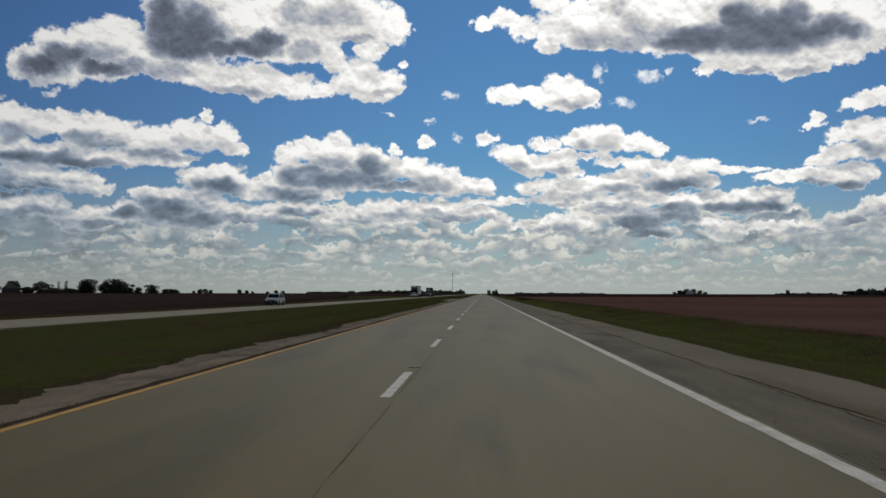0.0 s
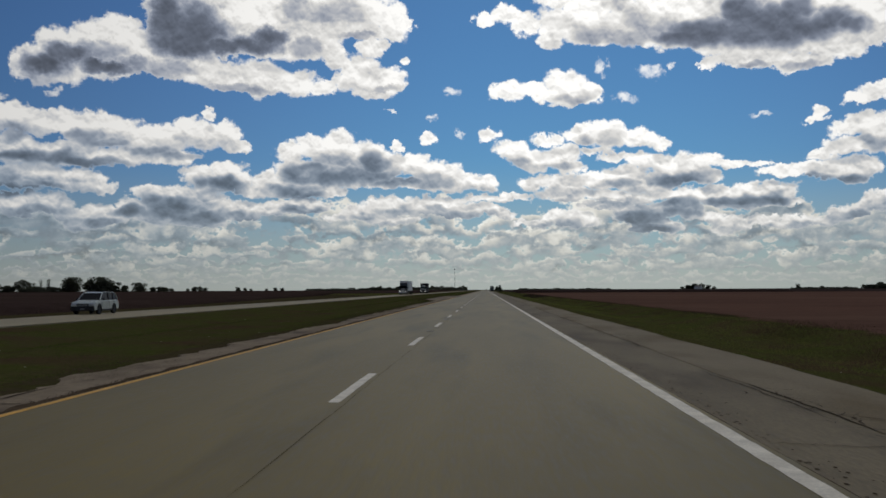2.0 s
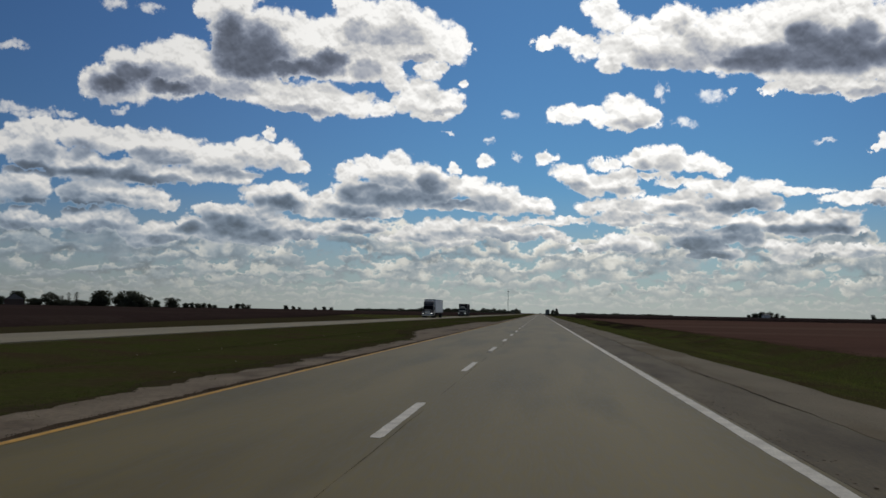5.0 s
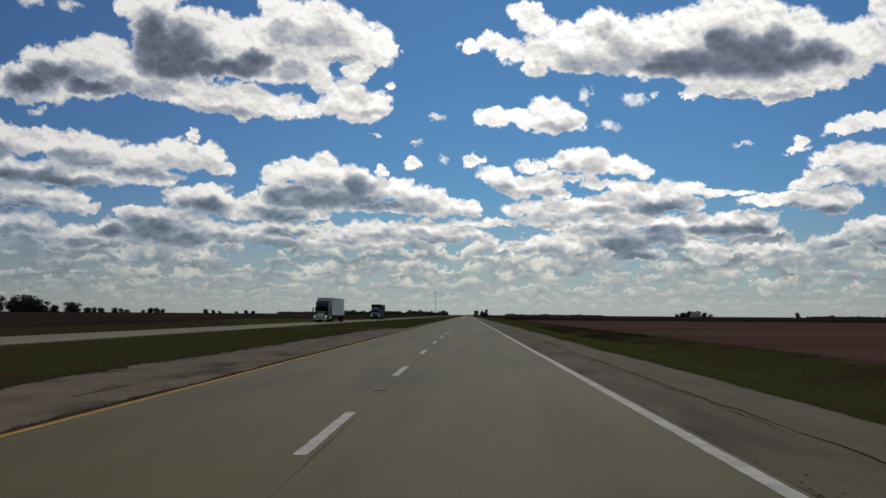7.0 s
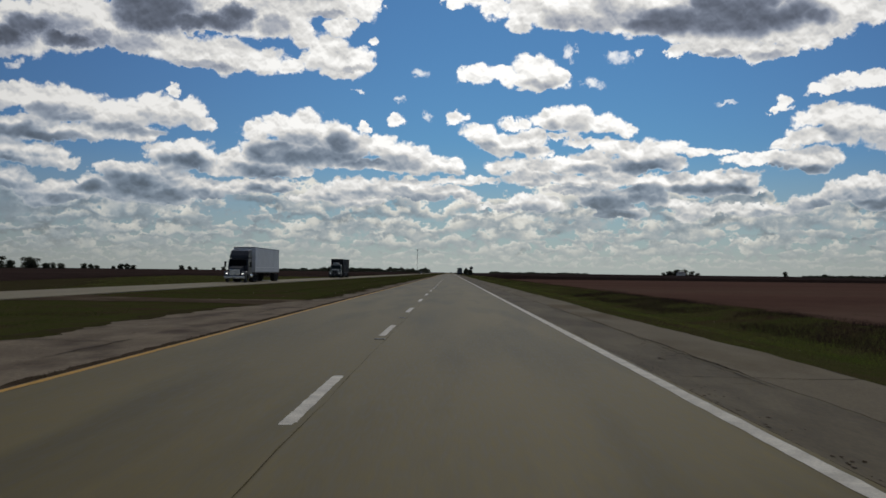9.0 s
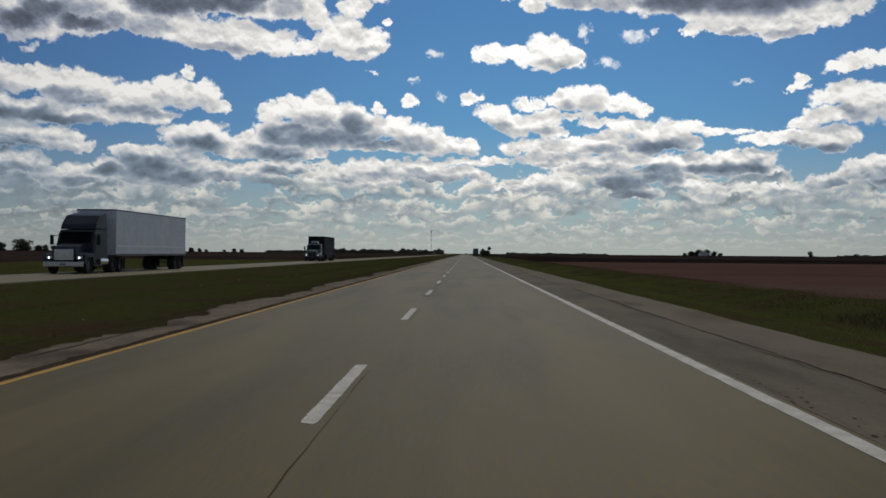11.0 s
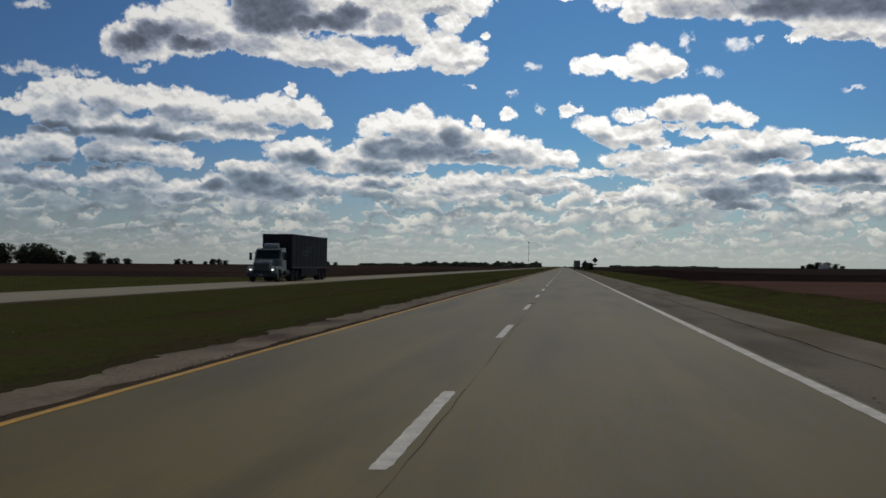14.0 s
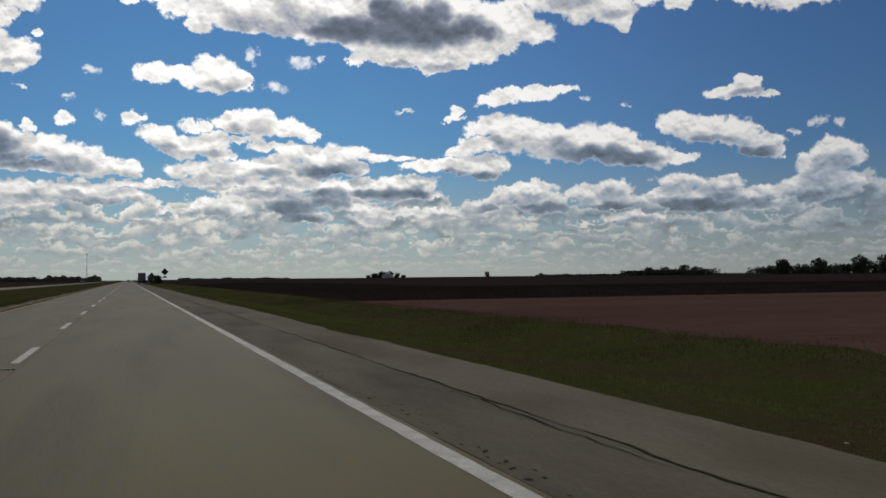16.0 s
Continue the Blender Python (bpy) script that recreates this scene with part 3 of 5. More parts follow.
M_DEADBLADE = material("dead grass stalks", (0.066, 0.044, 0.027), (0.052, 0.042, 0.020), 1.0, 0.5, 4.0, 0.0, spec=0.0)
M_FRESH = material("fresh green grass", (0.150, 0.185, 0.036), (0.178, 0.190, 0.050), 0.95, 0.7, 3.0, 0.0, spec=0.0)
M_CROP_PLANT = material("dry crop leaves", (0.040, 0.026, 0.021), (0.050, 0.033, 0.026), 1.0, 0.5, 3.0, 0.0, spec=0.0)


def let_light_through(m, share):
    """Thin leaves: part of the light passes through and shows on the far side."""
    t = m.node_tree
    b = t.nodes["Principled BSDF"]
    thin = t.nodes.new("ShaderNodeBsdfTranslucent")
    t.links.new(b.inputs["Base Color"].links[0].from_socket, thin.inputs[0])
    mixed = t.nodes.new("ShaderNodeMixShader")
    mixed.inputs[0].default_value = share
    t.links.new(b.outputs[0], mixed.inputs[1])
    t.links.new(thin.outputs[0], mixed.inputs[2])
    t.links.new(mixed.outputs[0], t.nodes["Material Output"].inputs[0])


for m in (M_BLADE, M_MEDIAN, M_DEADBLADE, M_FRESH, M_CROP_PLANT):
    let_light_through(m, 0.5)
let_light_through(M_LEAF, 0.25)

# ---- setting ----


def put(name, bm, mat, parent=None, label="", smooth=False):
    me = bpy.data.meshes.new(name)
    if smooth:
        for f in bm.faces:
            f.smooth = True
    bm.to_mesh(me)
    bm.free()
    me.materials.append(mat)
    ob = new(name, me)
    if parent is not None:
        ob.parent = parent
    if label:
        ob["label"] = label
    return ob


def part(name, bm, mat, parent, label="", smooth=False):
    return put(name, bm, mat, parent, label, smooth)


def empty(name, m):
    ob = new(name)
    ob.matrix_basis = m
    return ob


def raw(name, verts, faces, mat):
    me = bpy.data.meshes.new(name)
    me.from_pydata([tuple(v) for v in verts], [], faces)
    me.materials.append(mat)
    return new(name, me)


def strip(name, left, right, y0, y1, step, z, mat, drop=0.0):
    """A band along the road; left and right are numbers or functions of y. drop: thickness below the top."""
    n = max(1, int(round((y1 - y0) / step)))
    verts, faces = [], []
    for i in range(n + 1):
        y = y0 + (y1 - y0) * i / n
        a = left(y) if callable(left) else left
        b = right(y) if callable(right) else right
        verts += [(a, y, z - drop), (a, y, z), (b, y, z), (b, y, z - drop)]
    for i in range(n):
        k = 4 * i
        faces += [(k + 1, k + 2, k + 6, k + 5)]
        if drop:
            faces += [(k, k + 1, k + 5, k + 4), (k + 2, k + 3, k + 7, k + 6)]
    return raw(name, verts, faces, mat)


def rag(seed, amount, scale):
    """A wandering edge: a function of y with three sizes of waver."""
    def f(y):
        p = Vector((seed * 7.31, y * scale, 0.5))
        return amount * (noise.noise(p) + 0.55 * noise.noise(p * 3.1) + 0.35 * noise.noise(p * 9.3))
    return f


YELLOW_X, WHITE_X, EDGE_R = -3.53, 4.20, 7.15
FAR = 4900

# the ground: one sheet with a shallow ditch on either side of the verge
xs = [-FAR, -1500, -400, -120, -60, -36, -31, -27, -25, -17.2, -14, -11.5, -9, -5.4, -3.6, 4.2, 7.0, 8.6, 10.5, 12.0, 13.2, 20, 40, 120, 400, 1500, FAR]
zs = {-31: -0.10, -14: -0.14, -11.5: -0.26, 8.6: -0.22, 10.5: -0.42, 12.0: -0.28}
ys = [-400, -100] + list(range(-20, 1000, 5)) + [1200, 1600, 2200, 3000, FAR]


def ground_z(x, y):
    """Height of the turf: shallow ditches, filled in at the crossover."""
    z = float(np.interp(x, xs, [zs.get(q, -0.05) for q in xs]))
    if -17 < x < -5 and 252 < y < 284:
        z = -0.05
    return z


verts = [(x, y, ground_z(x, y)) for y in ys for x in xs]
nx = len(xs)
faces = [(j * nx + i, j * nx + i + 1, (j + 1) * nx + i + 1, (j + 1) * nx + i) for j in range(len(ys) - 1) for i in range(nx - 1)]
tagged(raw("ground", verts, faces, M_TURF), "dark green grassy ground beside the highway", "ground", kind="structure")

tagged(strip("road", -3.62, 4.36, -60, 2600, 20, 0.0, M_ROAD, 0.1), "worn grey concrete roadway of a divided highway", "road", kind="structure")
def left_far(y):
    return -22.7 - 1.6 * max(0.0, min(1.0, (y - 120) / 180))


def left_near(y):
    return -17.2 - 0.8 * max(0.0, min(1.0, (y - 120) / 180))


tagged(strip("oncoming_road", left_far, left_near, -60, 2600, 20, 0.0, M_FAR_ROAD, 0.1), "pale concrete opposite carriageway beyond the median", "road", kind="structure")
e1, e2, e3, e4 = rag(1, 0.18, 0.12), rag(2, 0.45, 0.10), rag(3, 0.5, 0.2), rag(4, 0.4, 0.15)
tagged(strip("shoulder_right", 4.364, lambda y: EDGE_R + e1(y), -60, 2600, 1.5, -0.012, M_SHOULDER, 0.1), "patched grey asphalt shoulder with dark cracks", "shoulder", kind="structure")


crack_a, crack_b, crack_c = rag(21, 0.12, 0.11), rag(22, 0.3, 0.05), rag(23, 0.05, 1.1)


def crack_x(y):
    """The wandering joint along the right shoulder."""
    return 5.70 + 0.35 * crack_a(y) + 0.12 * crack_b(y) + crack_c(y)


tagged(strip("shoulder_outer", crack_x, lambda y: EDGE_R - 0.02 + e1(y), -60, 900, 0.4, -0.007, M_AGGREGATE, 0.03), "worn pale aggregate strip along the outer shoulder", "shoulder", kind="structure")


def bay(y):
    return -2.3 * max(0.0, min(1.0, (y - 176) / 14)) * max(0.0, min(1.0, (272 - y) / 16))


ragged_a, ragged_b = rag(61, 0.20, 0.55), rag(62, 0.09, 2.6)
tagged(strip("shoulder_left", lambda y: -4.72 + 0.8 * e2(y) + 0.4 * e4(y * 7) + ragged_a(y) + ragged_b(y) + bay(y), -3.624, -60, 2600, 0.2, -0.014, M_GRAVEL, 0.08), "broken pale gravel and asphalt median shoulder", "shoulder", kind="structure")
tagged(strip("dead_grass_strip", lambda y: -5.45 + 0.9 * e4(y) + ragged_a(y + 40) + 1.2 * ragged_b(y + 9) + bay(y), lambda y: -4.3 + bay(y), -60, 900, 0.25, -0.036, M_DEAD, 0.05), "dead brown grass and soil along the median shoulder", "verge", kind="structure")
n = 30
verts, faces = [], []
for i in range(n + 1):
    x = -17.9 + 12.4 * i / n
    c = 268 - 0.25 * (x + 11) + e3(x * 5) * 0.6
    w = 2.4 + 1.8 * (abs(x + 11) / 6) ** 2 + e2(x * 9) * 0.6
    verts += [(x, c - w, -0.034), (x, c + w, -0.034)]
faces = [(2 * i, 2 * i + 2, 2 * i + 3, 2 * i + 1) for i in range(n)]
tagged(raw("median_crossover", verts, faces, M_TRACK), "dusty gravel crossover through the grass median", "crossover", kind="structure")

# field sheets
field_a, field_b = rag(5, 1.3, 0.07), rag(15, 0.7, 0.5)
tagged(strip("harvested_field", lambda y: max(13.25, 14.4 + field_a(y) + field_b(y)), 1200, -300, 455, 0.8, -0.046, M_SOIL), "bare reddish brown harvested field", "field", kind="structure")
tagged(raw("crop_field_right", [(15, 455, -0.02), (4000, 455, -0.02), (4000, FAR, -0.02), (15, FAR, -0.02), (27, 474, 0.5), (4000, 470, 0.55), (4000, FAR, 0.9), (27, FAR, 0.9)], [(0, 1, 5, 4), (4, 5, 6, 7), (0, 4, 7, 3)], M_CROP_DARK), "dark brown standing crop field", "field", kind="structure")
def crop_front(y):
    """Where the standing crop begins left of the opposite carriageway."""
    return float(np.interp(y, [-300, 130, 180, 240, 300, 345, 392, 442, 450, FAR], [-27, -27, -31, -37, -41, -48, -54, -60, -28, -28]))


def brown_edge(y):
    return max(crop_front(y), min(left_far(y) - 0.01, -24.6 - 0.30 * (y - 288) + rag(6, 1.2, 0.1)(y)))


tagged(strip("verge_left", lambda y: crop_front(y) - 0.5, brown_edge, -100, 372, 4, -0.045, M_DEAD), "bare brown stubble beyond the opposite carriageway", "verge", kind="structure")
crop_y = [-300, -100] + list(range(-20, 700, 6)) + [900, 1400, 2200, FAR]
verts = [v for y in crop_y for v in ((crop_front(y), y, -0.06), (crop_front(y) - 3.5, y + 2, 0.5), (-90, y + 2, 0.55), (-4000, y + 2, 0.9))]
faces = [(4 * i + k, 4 * i + k + 1, 4 * i + k + 5, 4 * i + k + 4) for i in range(len(crop_y) - 1) for k in range(3)]
tagged(raw("crop_field_left", verts, faces, M_CROP), "dark brown standing crop beyond the highway", "field", kind="structure")

# paint
w1, w2 = rag(11, 0.012, 2.6), rag(12, 0.012, 2.3)
tagged(strip("edge_line_white", lambda y: WHITE_X - 0.09 + w1(y), lambda y: WHITE_X + 0.09 + w2(y), -40, 1500, 0.3, 0.004, M_WHITE), "worn solid white edge line", "road marking", kind="structure")
tagged(strip("edge_line_yellow", lambda y: YELLOW_X - 0.054 + w2(y), lambda y: YELLOW_X + 0.054 + w1(y), -40, 1500, 0.3, 0.004, M_YELLOW), "worn solid yellow edge line", "road marking", kind="structure")


def dash_mesh(seed):
    rnd = random.Random(seed)
    bm = bmesh.new()
    n = 44
    a, b = [], []
    for i in range(n + 1):
        y = 4.14 * i / n
        e = 0.05 if i in (0, n) else 0.0
        a.append(bm.verts.new((-0.075 + rnd.uniform(-0.005, 0.008) + e * 0.3, y + rnd.uniform(-0.03, 0.03), 0.004)))
        b.append(bm.verts.new((0.075 + rnd.uniform(-0.011, 0.005) - e * 0.3, y + rnd.uniform(-0.03, 0.03), 0.004)))
    for i in range(n):
        bm.faces.new((a[i], b[i], b[i + 1], a[i + 1]))
    me = bpy.data.meshes.new("lane_dash")
    bm.to_mesh(me)
    bm.free()
    me.materials.append(M_WHITE)
    return me


dashes = [dash_mesh(i) for i in range(5)]
for k in range(-4, 90):
    ob = new("lane_dash", dashes[k % 5])
    ob.location = (0.0, 12.847 + 12.192 * k, 0.0)
    tagged(ob, "worn white lane dash painted on concrete", "road marking", "lane dashes", "structure")

# seams and cracks, filled with tar or dirt
def seam(name, centre, width, y0, y1, step, z, label, seed, gaps=0.0, mat=M_TAR):
    a, b = rag(seed, width * 0.45, 1.7), rag(seed + 1, width * 0.45, 2.1)
    verts, faces = [], []
    rnd = random.Random(seed)
    y = y0
    while y < y1:
        run = rnd.uniform(2.0, 9.0)
        if not gaps or rnd.random() > gaps:
            n = max(2, int(run / step))
            k = len(verts)
            for i in range(n + 1):
                q = y + run * i / n
                t = min(1.0, 4 * min(i, n - i) / n) if gaps else 1.0
                c = centre(q) if callable(centre) else centre
                verts += [(c - width * 0.5 * t + a(q) * t, q, z), (c + width * 0.5 * t + b(q) * t + 0.002, q, z)]
            faces += [(k + 2 * i, k + 2 * i + 1, k + 2 * i + 3, k + 2 * i + 2) for i in range(n)]
        y += run
    return tagged(raw(name, verts, faces, mat), label, "seam", kind="structure")


c1, c2, c3 = rag(21, 0.12, 0.11), rag(22, 0.3, 0.05), rag(23, 0.05, 1.1)
seam("lane_seam", lambda y: 0.15 + 0.05 * c1(y) + 0.4 * c3(y), 0.008, -20, 500, 0.6, 0.003, "thin dusty joint between the two concrete lanes", 40, 0.12, M_SEAM)
seam("edge_seam_right", lambda y: 4.37 + 0.2 * c3(y), 0.022, -20, 700, 0.3, -0.006, "thin line of dirt along the shoulder edge", 42, 0.0, M_DIRT)
rnd = random.Random(91)
verts, faces = [], []
for i in range(5200):
    y = rnd.uniform(-5, 520)
    spread = 0.5 + 0.5 * noise.noise(Vector((3.3, y * 0.16, 0)))
    if rnd.random() > 0.25 + spread:
        continue
    x = 4.42 + abs(rnd.gauss(0, 0.05 + 0.22 * spread))
    s, turn, k = rnd.uniform(0.008, 0.030), rnd.uniform(0, 6.28), len(verts)
    for q in range(5):
        r = s * rnd.uniform(0.5, 1.0)
        verts.append((x + r * math.cos(turn + q * 1.257), y + 1.8 * r * math.sin(turn + q * 1.257), -0.007))
    faces.append((k, k + 1, k + 2, k + 3, k + 4))
tagged(raw("shoulder_grit", verts, faces, M_DIRT), "loose dark grit and crumbs along the shoulder edge", "grit", kind="stuff")
seam("edge_seam_left", lambda y: -3.72 + 0.10 * c1(y * 2) + 0.5 * c3(y), 0.20, -20, 700, 0.3, -0.006, "ragged dark dirt and dead grass beside the yellow line", 44, 0.0, M_DIRT)
seam("shoulder_crack", crack_x, 0.026, -20, 700, 0.14, -0.003, "wandering dark crack along the asphalt shoulder", 46, 0.12)
seam("shoulder_crack", lambda y: 5.58 + 0.35 * c1(y) + 0.12 * c2(y) + 1.2 * c3(y + 30), 0.016, -20, 600, 0.14, -0.003, "thin broken crack in the asphalt shoulder", 48, 0.6)
seam("gravel_crack", lambda y: -4.45 + 0.5 * c1(y + 20) + c3(y) + 0.6 * bay(y) / 3.4, 0.035, -20, 600, 0.2, -0.008, "dark broken crack in the median shoulder", 50, 0.6)


def cross_crack(x0, x1, y, width, seed, z):
    rnd = random.Random(seed)
    n = 22
    verts, drift = [], 0.0
    for i in range(n + 1):
        drift += rnd.uniform(-0.05, 0.05)
        w = width * rnd.uniform(0.4, 1.0) * (1 if 0 < i < n else 0.2)
        x = x0 + (x1 - x0) * i / n
        verts += [(x, y + drift - w, z), (x, y + drift + w, z)]
    faces = [(2 * i, 2 * i + 2, 2 * i + 3, 2 * i + 1) for i in range(n)]
    tagged(raw("cross_crack", verts, faces, M_TAR), "dark crack running across the shoulder", "crack", "cracks across the shoulder", "structure")


rnd = random.Random(5)
y = -12.0
while y < 520:
    cross_crack(4.45, rnd.choice((5.7, 6.4, 6.9)), y, 0.012, int(y * 10) + 999, -0.003)
    if rnd.random() < 0.6:
        cross_crack(-3.9 - rnd.random(), -4.9 + bay(y), y + 3, 0.03, int(y * 10) + 5999, -0.006)
    y += rnd.uniform(9.0, 22.0)

# broken patches where the shoulder crack opens into many short cracks
def broken_patch(x, y, reach, count, seed):
    rnd = random.Random(seed)
    verts, faces = [], []
    for i in range(count):
        px, py = x + rnd.gauss(0, 0.16), y + rnd.gauss(0, reach)
        a = rnd.uniform(0, math.pi)
        steps, w = rnd.randint(4, 10), rnd.uniform(0.004, 0.013)
        k = len(verts)
        for s in range(steps + 1):
            t = w * min(1.0, 3 * min(s, steps - s) / steps + 0.08)
            verts += [(px - t * math.cos(a), py + t * math.sin(a), -0.002), (px + t * math.cos(a), py - t * math.sin(a), -0.002)]
            a += rnd.gauss(0, 0.35)
            px, py = px + 0.06 * math.sin(a), py + 0.06 * math.cos(a)
        faces += [(k + 2 * s, k + 2 * s + 1, k + 2 * s + 3, k + 2 * s + 2) for s in range(steps)]
    tagged(raw("broken_patch", verts, faces, M_TAR), "patch of short dark cracks in the shoulder asphalt", "crack", "broken patches of the shoulder", "structure")


for i, (x, y) in enumerate(((5.6, 32), (5.7, 61), (5.9, 78), (5.6, 97), (5.5, 131), (5.8, 152), (5.7, 177), (5.5, 204), (5.2, 240), (5.6, 262), (5.8, 301), (5.6, 338), (5.7, 371), (5.6, 446))):
    broken_patch(x, y, 0.6 + 0.5 * (i % 3), 26 + 8 * (i % 4), 700 + i)
for i, y in enumerate((26, 70, 118, 188, 199, 207, 219, 231, 246, 305, 352, 400)):
    broken_patch(-4.35 + 0.45 * bay(y), y, 1.4, 18, 760 + i)

cross_crack(4.5, 7.2, 237.0, 0.024, 4242, -0.002)
cross_crack(4.5, 6.8, 52.0, 0.018, 4243, -0.002)

# reflector castings in the lane joint
M_CAST = material("grey cast metal", (0.22, 0.21, 0.19), (0.09, 0.085, 0.08), 0.5, 20, 60, 0.3, metal=0.6)


def casting():
    bm = bmesh.new()
    for x in (-0.09, 0.09):
        m = Matrix.Translation((x, 0, 0.008)) @ Matrix.Diagonal((0.022, 0.23, 0.016, 1))
        bmesh.ops.create_cube(bm, size=1.0, matrix=m)
    for y in (-0.06, 0.06):
        bmesh.ops.create_cube(bm, size=1.0, matrix=Matrix.Translation((0, y, 0.006)) @ Matrix.Diagonal((0.17, 0.03, 0.012, 1)))
    bmesh.ops.create_cube(bm, size=1.0, matrix=Matrix.Translation((0, 0, 0.007)) @ Matrix.Diagonal((0.1, 0.05, 0.018, 1)) @ pose(0, 0, 0, 20))
    me = bpy.data.meshes.new("road_reflector")
    bm.to_mesh(me)
    bm.free()
    me.materials.append(M_CAST)
    return me


cast = casting()
spots = [18.1, 94.2, 97.4, 243.4, 310.8, 313.6, 316.4]
k = 0
while k < 40:
    y = 12.847 + 12.192 * k
    if not any(y < q < y + 12.2 for q in spots) and rnd.random() < 0.5:
        spots.append(y + rnd.choice((5.2, 8.1, 11.0)))
    k += 1
for y in spots:
    ob = new("road_reflector", cast)
    ob.location = (0.03, y, 0.002)
    tagged(ob, "small metal reflector casting set in the road", "road reflector", "reflectors along the lane joint")

# ---- vehicles ----
M_CABW = material("white cab paint", (0.15, 0.175, 0.165), (0.12, 0.14, 0.135), 0.3, 1.0, 8, 0.0, spec=0.5)
M_BOXDARK = material("dark trailer paint", (0.014, 0.014, 0.016), (0.02, 0.02, 0.021), 0.7, 0.8, 6, 0.05, spec=0.15)
M_BOXWHITE = material("white trailer panel", (0.66, 0.67, 0.68), (0.58, 0.59, 0.60), 0.45, 0.8, 6, 0.05, spec=0.5)
M_BOXGREY = material("grey green trailer doors", (0.13, 0.15, 0.145), (0.11, 0.125, 0.12), 0.5, 0.8, 6, 0.05)
M_DARKCAB = material("dark cab paint", (0.03, 0.033, 0.04), (0.04, 0.043, 0.05), 0.4, 1.0, 8, 0.0, spec=0.15)
M_RUBBER = material("rubber", (0.018, 0.018, 0.018), (0.026, 0.025, 0.024), 0.85, 8, 40, 0.2)
M_CHROME = material("bright metal", (0.55, 0.55, 0.55), (0.45, 0.45, 0.45), 0.2, 5, 30, 0.0, metal=1.0)
M_STEEL = material("dull wheel metal", (0.13, 0.13, 0.13), (0.09, 0.09, 0.09), 0.5, 8, 40, 0.1, metal=0.5)
M_GLASS = material("dark window glass", (0.010, 0.011, 0.012), (0.014, 0.015, 0.016), 0.12, 2, 10, 0.0, spec=0.04)
# teal base colour stands in for the sky mirrored in the truck's windscreen
M_SCREEN = material("windscreen with painted sky reflection", (0.035, 0.050, 0.050), (0.028, 0.040, 0.041), 0.15, 2, 10, 0.0, spec=0.15)
M_BLACK = material("black trim", (0.015, 0.015, 0.016), (0.022, 0.022, 0.022), 0.6, 5, 30, 0.1)
M_SILVER = material("pale silver car paint", (0.50, 0.52, 0.46), (0.46, 0.48, 0.43), 0.28, 1.0, 90, 0.0, spec=0.5)
M_LAMP = lit("headlight glow", (1.0, 0.96, 0.88), 2.5)
M_LENS = material("clear lamp glass", (0.5, 0.5, 0.5), (0.4, 0.4, 0.4), 0.1, 5, 30, 0.0, spec=0.6)
M_RED = material("red lamp glass", (0.30, 0.02, 0.02), (0.22, 0.015, 0.015), 0.2, 5, 30, 0.0)
M_AMBER = material("amber lamp glass", (0.6, 0.25, 0.03), (0.5, 0.2, 0.02), 0.2, 5, 30, 0.0)
M_STRIPE = material("bright white strip", (0.85, 0.85, 0.84), (0.80, 0.80, 0.79), 0.4, 2.0, 40, 0.0, spec=0.5)
M_FADED = material("faded lettering", (0.045, 0.047, 0.055), (0.03, 0.032, 0.038), 0.6, 6, 20, 0.0, spec=0.1)
M_MARK = material("pale worn mark", (0.20, 0.21, 0.22), (0.15, 0.155, 0.16), 0.5, 3, 20, 0.0)


def block(bm, x0, x1, y0, y1, z0, z1, bevel=0.0, seg=2):
    r = bmesh.ops.create_cube(bm, size=1.0, matrix=Matrix.Translation(((x0 + x1) / 2, (y0 + y1) / 2, (z0 + z1) / 2)) @ Matrix.Diagonal((abs(x1 - x0), abs(y1 - y0), abs(z1 - z0), 1)))
    if bevel:
        es = list({e for v in r["verts"] for e in v.link_edges})
        bmesh.ops.bevel(bm, geom=es, offset=bevel, segments=seg, affect="EDGES", profile=0.6)
    return bm


def rod(bm, a, b, r0, r1=None, seg=12):
    a, b = Vector(a), Vector(b)
    m = Matrix.Translation((a + b) / 2) @ (b - a).to_track_quat("Z", "Y").to_matrix().to_4x4()
    bmesh.ops.create_cone(bm, cap_ends=True, segments=seg, radius1=r0, radius2=r0 if r1 is None else r1, depth=(b - a).length, matrix=m)
    return bm


def shell(bm, outline, x0, x1, inset=0.0, top_from=0.0, bevel=0.03):
    """A body from its side view (y, z), spread from x0 to x1; above top_from it leans in by inset."""
    def row(x, s):
        return [bm.verts.new((x - s * inset * max(0.0, (z - top_from)) / 1.0, y, z)) for y, z in outline]
    a, b = row(x0, -1), row(x1, 1)
    faces = [bm.faces.new(a), bm.faces.new(b[::-1])]
    n = len(outline)
    for i in range(n):
        faces.append(bm.faces.new((a[i], b[i], b[(i + 1) % n], a[(i + 1) % n])))
    bmesh.ops.recalc_face_normals(bm, faces=bm.faces[:])
    if bevel:
        bmesh.ops.bevel(bm, geom=bm.edges[:], offset=bevel, segments=2, affect="EDGES", profile=0.6)
    return bm


def B():
    return bmesh.new()


